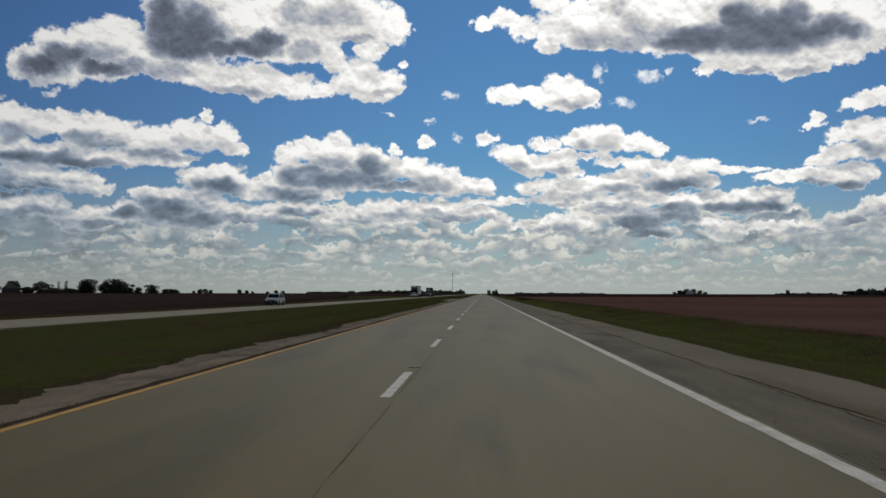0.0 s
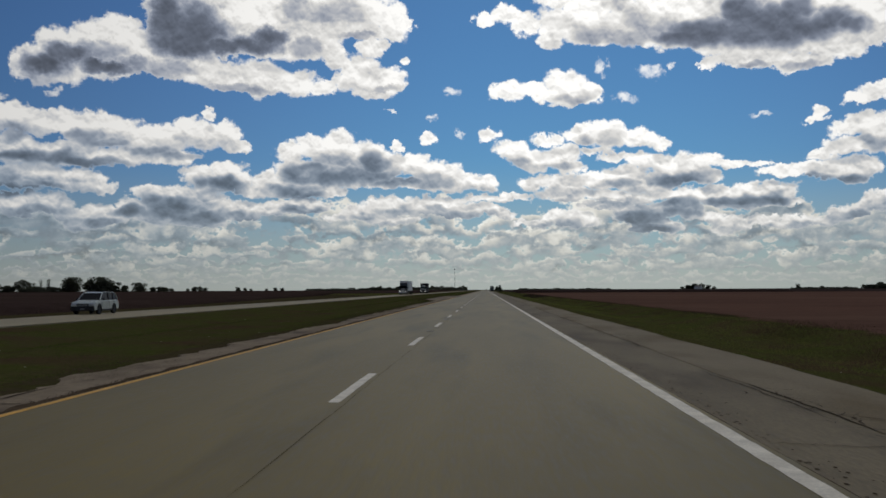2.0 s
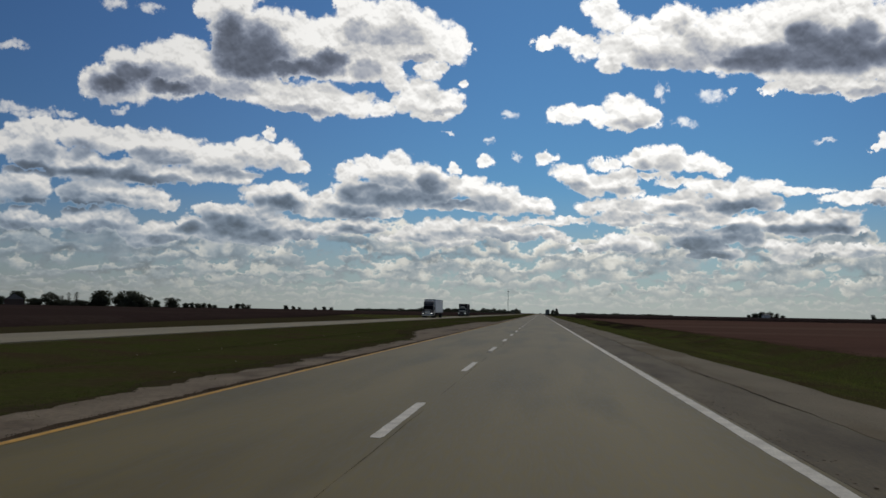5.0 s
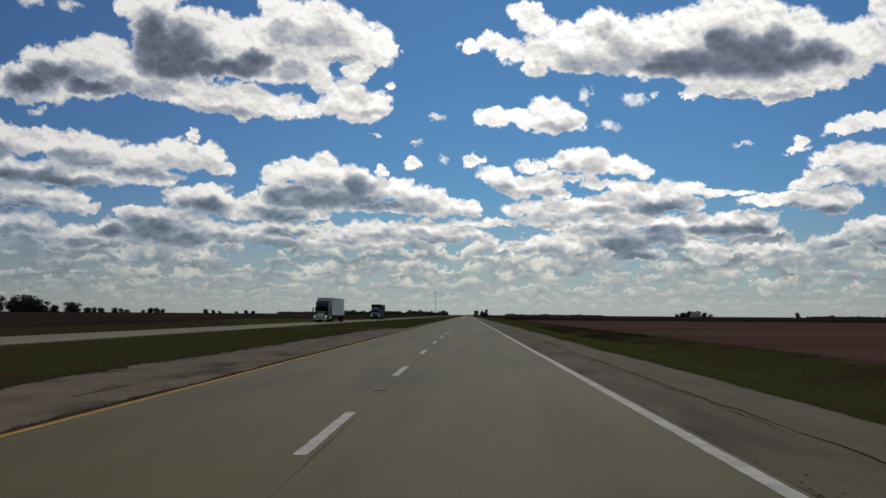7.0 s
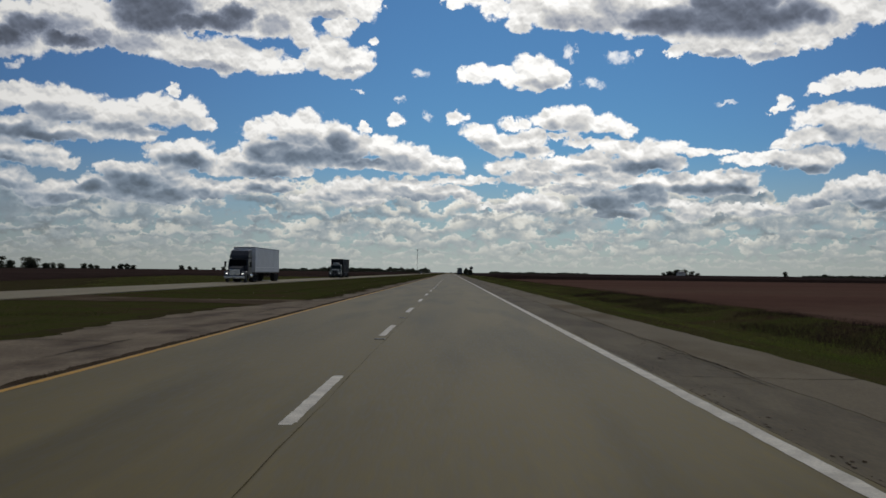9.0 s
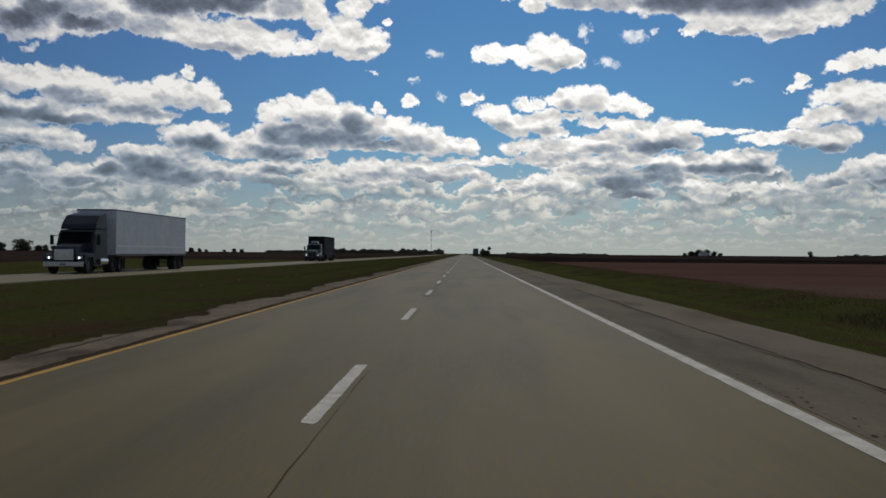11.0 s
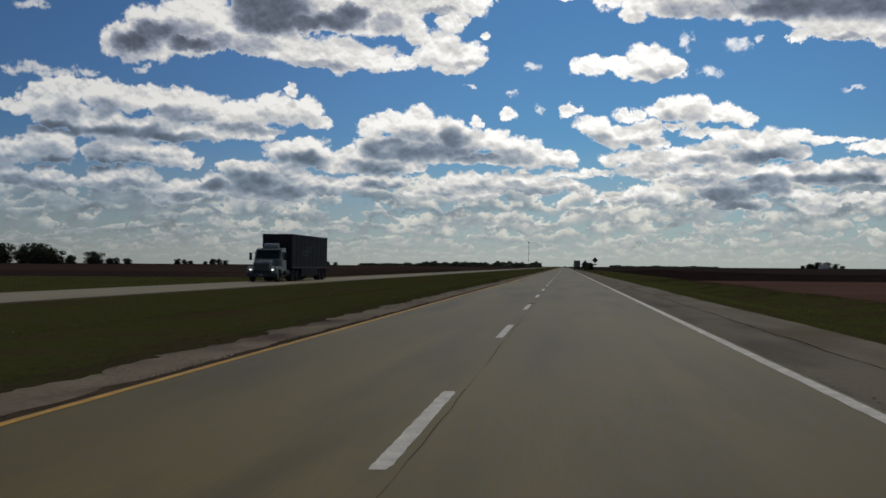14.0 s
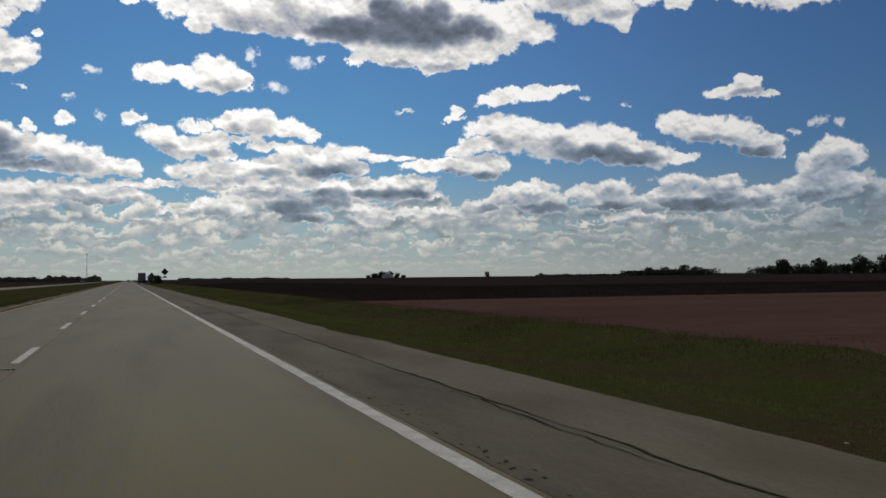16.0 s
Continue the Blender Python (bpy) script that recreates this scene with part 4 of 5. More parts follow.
def wheel(parent, x, y, r, width, rim_mat=M_STEEL):
    bm = B()
    prof = [(r * 0.62, width / 2), (r * 0.9, width / 2), (r * 0.98, width * 0.42), (r, width * 0.3), (r, -width * 0.3), (r * 0.98, -width * 0.42), (r * 0.9, -width / 2), (r * 0.62, -width / 2)]
    n = 28
    rings = [[bm.verts.new((x + w, y + q * math.cos(2 * math.pi * i / n), r + q * math.sin(2 * math.pi * i / n))) for i in range(n)] for q, w in prof]
    for k in range(len(rings)):
        a, b = rings[k], rings[(k + 1) % len(rings)]
        for i in range(n):
            bm.faces.new((a[i], a[(i + 1) % n], b[(i + 1) % n], b[i]))
    bmesh.ops.recalc_face_normals(bm, faces=bm.faces[:])
    w = part("wheel", rod(B(), (x - width * 0.2, y, r), (x + width * 0.2, y, r), r * 0.18), M_STEEL, parent)
    part("tyre", bm, M_RUBBER, w, smooth=True)
    bm = B()
    rod(bm, (x - width * 0.30, y, r), (x + width * 0.30, y, r), r * 0.62, seg=24)
    for i in range(8):
        t = 2 * math.pi * i / 8
        rod(bm, (x - width * 0.36, y + r * 0.36 * math.cos(t), r + r * 0.36 * math.sin(t)), (x + width * 0.36, y + r * 0.36 * math.cos(t), r + r * 0.36 * math.sin(t)), r * 0.05, seg=6)
    part("rim", bm, rim_mat, w)


def tractor(m, paint, label, chrome=False, sleeper=False):
    """A conventional truck tractor; its bumper at y = 0, it faces -y."""
    t = tagged(empty("semi_tractor", m), label, "truck")
    end = 6.6
    bm = block(B(), -0.45, -0.33, 0.6, end, 0.72, 0.95, 0.01)
    part("frame_rail", bm, M_BLACK, t)
    part("frame_rail", block(B(), 0.33, 0.45, 0.6, end, 0.72, 0.95, 0.01), M_BLACK, t)
    part("hood", shell(B(), [(0.18, 0.85), (0.16, 1.45), (0.30, 1.62), (1.2, 1.76), (1.75, 1.84), (1.75, 0.85)], -0.72, 0.72, 0.10, 1.2, 0.05), paint, t, smooth=False)
    g = part("grille", block(B(), -0.58, 0.58, 0.11, 0.17, 0.80, 1.46, 0.02), M_CHROME if chrome else M_BLACK, t)
    for i in range(9):
        part("grille_bar", block(B(), -0.54, 0.54, 0.095, 0.115, 0.87 + i * 0.06, 0.895 + i * 0.06), M_CHROME if chrome else M_STEEL, g)
    part("bumper", block(B(), -1.18, 1.18, 0.0, 0.16, 0.42, 0.74, 0.04), M_CHROME if chrome else M_DARKCAB, t)
    for s in (-1, 1):
        bm = shell(B(), [(0.22, 0.78), (0.30, 1.12), (0.62, 1.24), (1.35, 1.24), (1.72, 1.1), (1.85, 0.62), (1.60, 0.62), (1.45, 0.98), (0.62, 1.02), (0.5, 0.62), (0.25, 0.62)], s * 0.98 - 0.24, s * 0.98 + 0.24, 0, 0, 0.03)
        part("fender", bm, paint, t)
        h = part("headlight", block(B(), s * 0.90 - 0.16, s * 0.90 + 0.16, 0.17, 0.30, 0.86, 1.06, 0.03), M_LENS, t)
        part("bulb", rod(B(), (s * 0.90, 0.155, 0.96), (s * 0.90, 0.2, 0.96), 0.055), M_LAMP, h, "lit headlight bulb")
        part("step", block(B(), s * 0.95 - 0.16, s * 0.95 + 0.16, 2.0, 2.7, 0.45, 0.52, 0.01), M_STEEL, t)
        part("fuel_tank", rod(B(), (s * 0.92, 2.75, 0.72), (s * 0.92, 4.0, 0.72), 0.29, seg=20), M_CHROME if chrome else M_BLACK, t)
        mr = part("mirror", block(B(), s * 1.42 - 0.11, s * 1.42 + 0.11, 1.72, 1.80, 1.72, 2.32, 0.03), M_BLACK, t)
        for za, zb in ((2.28, 2.26), (1.76, 1.78)):
            part("mirror_arm", rod(B(), (s * 1.12, 1.95, za), (s * 1.42, 1.78, zb), 0.018, seg=6), M_STEEL, mr)
        d = part("door", block(B(), s * 1.125 - 0.012, s * 1.125 + 0.012, 1.95, 3.0, 0.95, 1.75, 0.005), paint, t)
        part("door_handle", block(B(), s * 1.15 - 0.015, s * 1.15 + 0.015, 2.8, 2.95, 1.55, 1.59), M_BLACK, d)
        part("side_window", block(B(), s * 1.11 - 0.015, s * 1.11 + 0.015, 2.0, 2.9, 1.80, 2.40, 0.01), M_GLASS, t)
        if sleeper:
            part("exhaust_stack", rod(B(), (s * 0.95, 3.42, 0.9), (s * 0.95, 3.42, 3.35), 0.075), M_CHROME, t)
    cab_end = 4.1 if sleeper else 3.25
    part("cab", shell(B(), [(1.72, 0.80), (1.72, 1.80), (2.02, 2.52), (2.20, 2.66), (cab_end, 2.72), (cab_end, 0.80)], -1.12, 1.12, 0.06, 1.8, 0.06), paint, t)
    bm = B()
    vs = [bm.verts.new(p) for p in ((-0.98, 1.755, 1.84), (0.98, 1.755, 1.84), (0.90, 2.015, 2.47), (-0.90, 2.015, 2.47))]
    f = bm.faces.new(vs)
    bmesh.ops.solidify(bm, geom=[f], thickness=0.04)
    ws = part("windshield", bm, M_GLASS if sleeper else M_SCREEN, t)
    ws.location = (0, -0.045, 0.01)
    part("sun_visor", block(B(), -0.98, 0.98, 1.86, 2.06, 2.50, 2.55, 0.01), M_BLACK, t)
    for i in range(5):
        part("roof_light", block(B(), -0.9 + i * 0.42, -0.82 + i * 0.42, 2.18, 2.26, 2.70, 2.75, 0.01), M_AMBER, t)
    if sleeper:
        part("roof_fairing", shell(B(), [(2.15, 2.70), (2.3, 3.0), (2.9, 3.55), (4.1, 3.75), (4.1, 2.70)], -1.08, 1.08, 0.05, 2.7, 0.06), paint, t)
    else:
        part("air_horn_dome", shell(B(), [(2.4, 2.70), (2.45, 2.95), (2.75, 3.12), (3.1, 3.12), (3.2, 2.70)], -0.62, 0.62, 0.15, 2.7, 0.06), paint, t)
    part("number_plate", block(B(), -0.16, 0.16, -0.012, 0.004, 0.50, 0.62), M_MARK, t)
    for s in (-1, 1):
        wheel(t, s * 1.0, 1.05, 0.50, 0.30)
        for y in (4.9, 6.2):
            wheel(t, s * 0.92, y, 0.50, 0.56)
        part("mud_flap", block(B(), s * 0.92 - 0.3, s * 0.92 + 0.3, 6.85, 6.88, 0.2, 0.9), M_BLACK, t)
    return t


def trailer(m, skin, length, label, height=3.95, ribs=True, mark=False, stripe=False):
    """A box trailer whose nose is at y = 0; wheels near its far end."""
    t = tagged(empty("box_trailer", m), label, "trailer")
    w = 1.27
    body = part("box", block(B(), -w, w, 0.0, length, 1.12, height, 0.04), skin, t)
    part("roof_rail", block(B(), -w - 0.012, w + 0.012, -0.012, length + 0.012, height - 0.10, height - 0.03, 0.008), M_BLACK if skin is M_BOXDARK else M_STEEL, t)
    part("side_rail", block(B(), -w - 0.015, w + 0.015, 0.02, length - 0.02, 1.06, 1.20, 0.01), M_BLACK if skin is M_BOXDARK else M_STEEL, t)
    if ribs:
        n = int(length / 1.2)
        for s in (-1, 1):
            for i in range(1, n):
                part("side_rib", block(B(), s * (w + 0.008) - 0.008, s * (w + 0.008) + 0.008, i * length / n - 0.03, i * length / n + 0.03, 1.22, height - 0.12), skin, body)
    if stripe:
        for s in (-1, 1):
            part("side_stripe", block(B(), s * (w + 0.01) - 0.01, s * (w + 0.01) + 0.01, 0.1, length - 0.5, 1.66, 1.74, 0.004), M_STRIPE, body, "bright white rub strip")
            for i in range(1, 12):
                part("side_seam", block(B(), s * (w + 0.002) - 0.002, s * (w + 0.002) + 0.002, i * length / 12 - 0.008, i * length / 12 + 0.008, 1.22, height - 0.12), M_BOXWHITE, body)
    if mark:
        for s in (-1, 1):
            for i, (a, b, z0, z1) in enumerate(((3.2, 5.6, 2.42, 2.62), (3.4, 5.0, 2.12, 2.28), (4.6, 5.9, 2.75, 2.9))):
                part("side_mark", block(B(), s * (w + 0.006) - 0.006, s * (w + 0.006) + 0.006, a, b, z0, z1), M_FADED, body, "pale worn bars of unreadable lettering")
    for s in (-1, 1):
        d = part("rear_door", block(B(), min(s * 0.02, s * 1.2), max(s * 0.02, s * 1.2), length, length + 0.03, 1.2, height - 0.14, 0.008), skin, t)
        part("lock_rod", rod(B(), (s * 0.35, length + 0.05, 1.22), (s * 0.35, length + 0.05, height - 0.2), 0.02, seg=8), M_STEEL, d)
        part("tail_light", block(B(), s * 1.0 - 0.12, s * 1.0 + 0.12, length + 0.0, length + 0.05, 0.98, 1.08, 0.01), M_RED, t)
        part("landing_leg", block(B(), s * 0.7 - 0.06, s * 0.7 + 0.06, 2.4, 2.52, 0.25, 1.1, 0.01), M_BLACK, t)
        for y in (length - 2.4, length - 1.15):
            wheel(t, s * 0.95, y, 0.50, 0.56)
        part("mud_flap", block(B(), s * 0.95 - 0.3, s * 0.95 + 0.3, length - 0.5, length - 0.47, 0.15, 1.0), M_BLACK, t)
    if skin is M_BOXDARK:
        for s in (-1, 1):
            part("side_skirt", block(B(), s * 1.2 - 0.02, s * 1.2 + 0.02, 3.0, length - 3.3, 0.42, 1.1, 0.01), skin, t)
    part("bogie", block(B(), -0.5, 0.5, length - 3.2, length - 0.4, 0.75, 1.08, 0.02), M_BLACK, t)
    part("rear_guard", block(B(), -1.1, 1.1, length - 0.12, length - 0.02, 0.5, 0.6, 0.01), M_STEEL, t)
    return t


tractor(pose(-22.35, 420.6, 0), M_CABW, "white day cab truck tractor with headlights on", False)
trailer(pose(-22.35, 424.9, 0), M_BOXDARK, 11.8, "dark box trailer with faded markings behind the white tractor", 3.92, mark=True)
tractor(pose(-22.3, 329.0, 0), M_DARKCAB, "dark sleeper truck tractor with chrome grille and headlights on", True, True)
trailer(pose(-22.3, 334.1, 0), M_BOXWHITE, 15.2, "long white box trailer on the opposite carriageway", 4.05, False, stripe=True)
tractor(pose(6.5, 775.6, 0, 0, 0, 180), M_DARKCAB, "dark truck tractor stopped on the shoulder far ahead", False)
trailer(pose(6.5, 770.6, 0, 0, 0, 180), M_BOXGREY, 13.6, "grey green box trailer stopped on the highway shoulder", 3.95)


def car(m, paint, label, lights=True, rear=False):
    """A tall estate car; front bumper at y = 0, facing -y."""
    c = tagged(empty("car", m), label, "car")
    part("body", shell(B(), [(0.05, 0.32), (0.0, 0.55), (0.06, 0.78), (0.22, 0.93), (1.25, 1.06), (4.6, 1.08), (4.78, 0.9), (4.80, 0.5), (4.7, 0.34)], -0.92, 0.92, 0.06, 0.6, 0.07), paint, c, smooth=False)
    part("hood", shell(B(), [(0.28, 0.93), (0.36, 0.985), (1.22, 1.085), (1.22, 1.03)], -0.76, 0.76, 0, 0, 0.015), paint, c)
    part("cabin", shell(B(), [(1.10, 1.04), (1.86, 1.60), (2.2, 1.67), (4.1, 1.66), (4.45, 1.55), (4.72, 1.04)], -0.84, 0.84, 0.22, 1.05, 0.03), M_GLASS, c, "dark tinted window glass all round")
    part("roof", shell(B(), [(1.84, 1.60), (2.2, 1.69), (4.1, 1.69), (4.42, 1.60), (4.1, 1.64), (2.2, 1.64)], -0.71, 0.71, 0, 0, 0.012), paint, c)
    for s in (-1, 1):
        for (ya, za), (yb, zb) in (((1.14, 1.06), (1.88, 1.62)), ((2.85, 1.06), (2.85, 1.64)), ((3.75, 1.06), (3.80, 1.64)), ((4.66, 1.06), (4.42, 1.58))):
            part("window_pillar", rod(B(), (s * 0.85, ya, za), (s * 0.725, yb, zb), 0.04, seg=6), paint if ya in (1.14, 4.66) else M_BLACK, c)
        part("roof_rail", rod(B(), (s * 0.62, 2.2, 1.73), (s * 0.62, 4.05, 1.73), 0.022, seg=6), M_BLACK, c)
        h = part("headlight", block(B(), s * 0.68 - 0.17, s * 0.68 + 0.17, -0.01, 0.16, 0.66, 0.83, 0.03), M_LENS, c)
        part("bulb", rod(B(), (s * 0.68, -0.02, 0.745), (s * 0.68, 0.05, 0.745), 0.06), M_LENS if not lights else M_LAMP, h)
        part("tail_light", block(B(), s * 0.80 - 0.10, s * 0.80 + 0.10, 4.74, 4.83, 0.78, 1.06, 0.02), M_RED, c)
        part("mirror", block(B(), s * 1.02 - 0.10, s * 1.02 + 0.10, 1.42, 1.52, 1.06, 1.22, 0.03), M_BLACK, c)
        for ya, yb in ((1.45, 2.78), (2.86, 3.86)):
            d = part("door", block(B(), s * 0.915 - 0.012, s * 0.915 + 0.012, ya, yb, 0.42, 1.0, 0.008), paint, c)
            part("door_handle", block(B(), s * 0.94 - 0.012, s * 0.94 + 0.012, yb - 0.25, yb - 0.08, 0.90, 0.93), M_BLACK, d)
        part("sill", block(B(), s * 0.9 - 0.05, s * 0.9 + 0.05, 1.2, 3.6, 0.26, 0.40, 0.02), M_BLACK, c)
        for y in (0.92, 3.78):
            part("wheel_arch", rod(B(), (s * 0.93 - 0.012, y, 0.40), (s * 0.93 + 0.012, y, 0.40), 0.42, seg=24), M_BLACK, c)
            wheel(c, s * 0.86, y, 0.36, 0.24)
    part("front_bumper", block(B(), -0.9, 0.9, -0.04, 0.12, 0.28, 0.62, 0.05), M_BLACK, c)
    part("rear_bumper", block(B(), -0.9, 0.9, 4.72, 4.86, 0.36, 0.62, 0.05), M_BLACK, c)
    g = part("grille", block(B(), -0.46, 0.46, -0.025, 0.03, 0.60, 0.82, 0.02), M_BLACK, c)
    for i in range(3):
        part("grille_bar", block(B(), -0.44, 0.44, -0.035, -0.02, 0.64 + i * 0.06, 0.66 + i * 0.06), M_CHROME, g)
    part("number_plate", block(B(), -0.15, 0.15, -0.055, -0.038, 0.36, 0.47), M_MARK, c)
    return c


car(pose(-22.2, 106.2, 0) @ Matrix.Diagonal((0.80, 0.80, 0.80, 1)), M_SILVER, "silver white estate car with dark windows on the opposite carriageway", False)
car(pose(1.9, 1250, 0, 0, 0, 180), M_DARKCAB, "dark car far ahead in the driving lane", False)
car(pose(-19.6, 905, 0), M_DARKCAB, "dark oncoming car far off with headlights on", True)

# ---- roadside sign ----
M_SIGNBACK = material("dark sign face", (0.035, 0.03, 0.026), (0.028, 0.025, 0.022), 0.5, 3, 20, 0.05)
s = tagged(empty("road_sign", pose(10.6, 650, -0.35)), "dark diamond warning sign with a small plate on a post", "road sign")
part("post", block(B(), -0.045, 0.045, 0.03, 0.09, 0.0, 4.7, 0.005), M_STEEL, s)
bm = block(B(), -0.66, 0.66, -0.008, 0.012, -0.66, 0.66)
bmesh.ops.bevel(bm, geom=[e for e in bm.edges if abs(e.verts[0].co.y - e.verts[1].co.y) > 0.01], offset=0.07, segments=3, affect="EDGES")
bmesh.ops.transform(bm, matrix=Matrix.Translation((0, 0, 3.75)) @ pose(0, 0, 0, 0, 45, 0), verts=bm.verts[:])
part("diamond_panel", bm, M_SIGNBACK, s)
part("plate", block(B(), -0.5, 0.5, -0.008, 0.012, 2.30, 2.62, 0.004), M_SIGNBACK, s)

# ---- far things ----


def tree_mesh(seed, h, w, trunk_share=0.25, lobes=14, leaves=2600):
    """Meshes for a trunk with limbs and a crown of many small leaf clumps."""
    rnd = random.Random(seed)
    bm = B()
    rod(bm, (0, 0, -0.3), (0, 0, h * 0.55), h * 0.03, h * 0.012, 8)
    tips = []
    for i in range(lobes):
        a = 2 * math.pi * (i + rnd.random() * 0.7) / lobes
        z0 = h * rnd.uniform(trunk_share * 0.8, 0.5)
        r = w * 0.5 * rnd.uniform(0.25, 0.8)
        tip = (r * math.cos(a), r * math.sin(a), h * (rnd.uniform(0.10, 0.80) if trunk_share < 0.2 else rnd.uniform(trunk_share, 0.85)))
        rod(bm, (0, 0, z0), tip, h * 0.012, h * 0.004, 5)
        tips.append((tip, w * rnd.uniform(0.20, 0.32)))
    tips.append(((0, 0, h * 0.85), w * 0.2))
    if trunk_share < 0.2:
        for i in range(6):
            tips.append(((w * rnd.uniform(-0.36, 0.36), w * rnd.uniform(-0.36, 0.36), h * rnd.uniform(0.04, 0.16)), w * 0.2))
    me_t = bpy.data.meshes.new("trunk")
    bm.to_mesh(me_t)
    bm.free()
    me_t.materials.append(M_BARK)
    verts, faces = [], []
    for k in range(leaves):
        (cx, cy, cz), cr = rnd.choice(tips)
        d = Vector((rnd.gauss(0, 1), rnd.gauss(0, 1), rnd.gauss(0, 1))).normalized() * cr * (rnd.random() ** 0.4) * 1.1
        p = Vector((cx, cy, cz)) + Vector((d.x, d.y, d.z * 0.8))
        p.z = max(min(p.z, h), 0.1)
        u = Vector((rnd.gauss(0, 1), rnd.gauss(0, 1), rnd.gauss(0, 1))).normalized()
        v = u.orthogonal().normalized()
        s = w * rnd.uniform(0.025, 0.06)
        n = len(verts)
        verts += [p + u * s, p + v * s * 0.8, p - u * s, p - v * s * 0.8]
        faces.append((n, n + 1, n + 2, n + 3))
    me_c = bpy.data.meshes.new("crown")
    me_c.from_pydata([tuple(q) for q in verts], [], faces)
    me_c.materials.append(M_LEAF)
    return me_t, me_c


TREES = [tree_mesh(1, 11, 10, 0.12), tree_mesh(2, 9, 11, 0.08, 16), tree_mesh(3, 12, 6, 0.2, 12, 1600), tree_mesh(4, 7, 9, 0.03, 14), tree_mesh(15, 10, 8, 0.04, 16), tree_mesh(6, 13, 3.6, 0.12, 18, 1500)]
SIZE = [(11, 10), (9, 11), (12, 6), (7, 9), (10, 8), (13, 3.6)]


def tree(x, y, height, width, kind, turn, label, group):
    t = tagged(empty("tree", pose(x, y, -0.05, 0, 0, turn)), label, "tree", group)
    h, w = SIZE[kind]
    for nm, me in zip(("trunk", "crown"), TREES[kind]):
        ob = new(nm, me)
        ob.parent = t
    t.scale = (width / w, width / w, height / h)
    return t


def seen_at(eye_y, eye_x, bearing, distance):
    a = radians(bearing)
    return eye_x + distance * math.sin(a), eye_y + distance * math.cos(a)


LEAFY = "dark leafy tree beyond the brown field"
# the farmstead's trees, by bearing from one place on the road
rnd = random.Random(9)
for bearing, height, width, kind in ((-33.01, 9.1, 22.0, 3), (-32.33, 11.1, 20.5, 1), (-31.19, 16.2, 19.2, 0), (-30.46, 11.7, 18.9, 1), (-29.47, 8.9, 7.6, 3), (-28.70, 13.4, 16.4, 1), (-27.85, 7.5, 14.8, 3), (-27.08, 13.9, 19.2, 0), (-26.34, 6.6, 17.3, 3), (-25.54, 6.1, 17.6, 3), (-26.48, 12.0, 4.4, 5), (-26.15, 15.3, 4.4, 5), (-25.72, 15.9, 5.7, 5), (-24.52, 16.2, 21.1, 1), (-23.53, 13.1, 17.6, 0), (-22.91, 16.2, 25.2, 1), (-22.32, 12.5, 16.1, 0), (-21.61, 7.5, 7.6, 3), (-20.80, 11.1, 15.4, 4), (-20.04, 5.5, 6.6, 3), (-19.68, 6.3, 4.7, 4), (-19.38, 5.5, 6.6, 3)):
    x, y = seen_at(87, 1.9, bearing, 1050 + rnd.uniform(-15, 15))
    tree(x, y, height, width, kind, rnd.uniform(0, 360), LEAFY, "farmstead trees")
for bearing, distance, height, width, kind in ((-16.55, 1690, 8, 9, 1), (-16.25, 1690, 9, 10, 0), (-15.95, 1690, 7, 8, 4), (-16.9, 1700, 5, 6, 3), (-14.3, 2500, 10, 12, 1), (-13.9, 2500, 9, 10, 0), (-13.55, 2500, 6, 8, 3), (-18.4, 1800, 9, 10, 4), (-18.1, 1800, 8, 9, 0), (-17.8, 1800, 6, 8, 3), (-11.8, 2600, 8, 11, 4), (-12.2, 2600, 9, 11, 0), (-12.7, 2600, 6, 8, 3)):
    x, y = seen_at(0, 1.3, bearing, distance)
    tree(x, y, height, width, kind, rnd.uniform(0, 360), "small dark tree on the field horizon", "trees on the left horizon")
for bearing, height, width, kind in ((11.5, 9, 13, 3), (11.85, 12, 14, 1), (12.25, 13, 14, 0), (12.6, 10, 12, 4), (11.2, 6, 8, 3), (12.9, 6, 9, 3)):
    x, y = seen_at(0, 1.3, bearing, 2150)
    tree(x, y, height, width, kind, rnd.uniform(0, 360), "dark tree round a far white farmhouse", "trees round the far farmhouse")
x, y = seen_at(0, 1.3, 17.4, 2380)
tree(x, y, 12, 11, 4, 40, "lone dark tree on the field horizon", "")
tree(10.6, 792, 4.2, 3.6, 0, 10, "bushy dark tree beside the shoulder", "trees by the shoulder")
tree(12.9, 796, 3.2, 3.4, 1, 80, "bushy dark tree beside the shoulder", "trees by the shoulder")
for bearing, distance, height, width, kind in ((30.3, 900, 8, 9, 1), (31.2, 895, 9, 9, 4), (32.2, 895, 10, 10, 1), (32.9, 900, 9, 9, 0), (37.6, 800, 12, 12, 1), (39.5, 790, 13, 12, 0), (41.6, 780, 15, 13, 0), (43, 775, 14, 13, 1), (24.0, 1300, 5, 7, 3), (25.5, 1300, 4, 6, 3)):
    x, y = seen_at(397, 1.8, bearing, distance)
    tree(x, y, height, width, kind, rnd.uniform(0, 360), "dark tree of a wood edge beyond the crop field", "trees of the right wood edge")


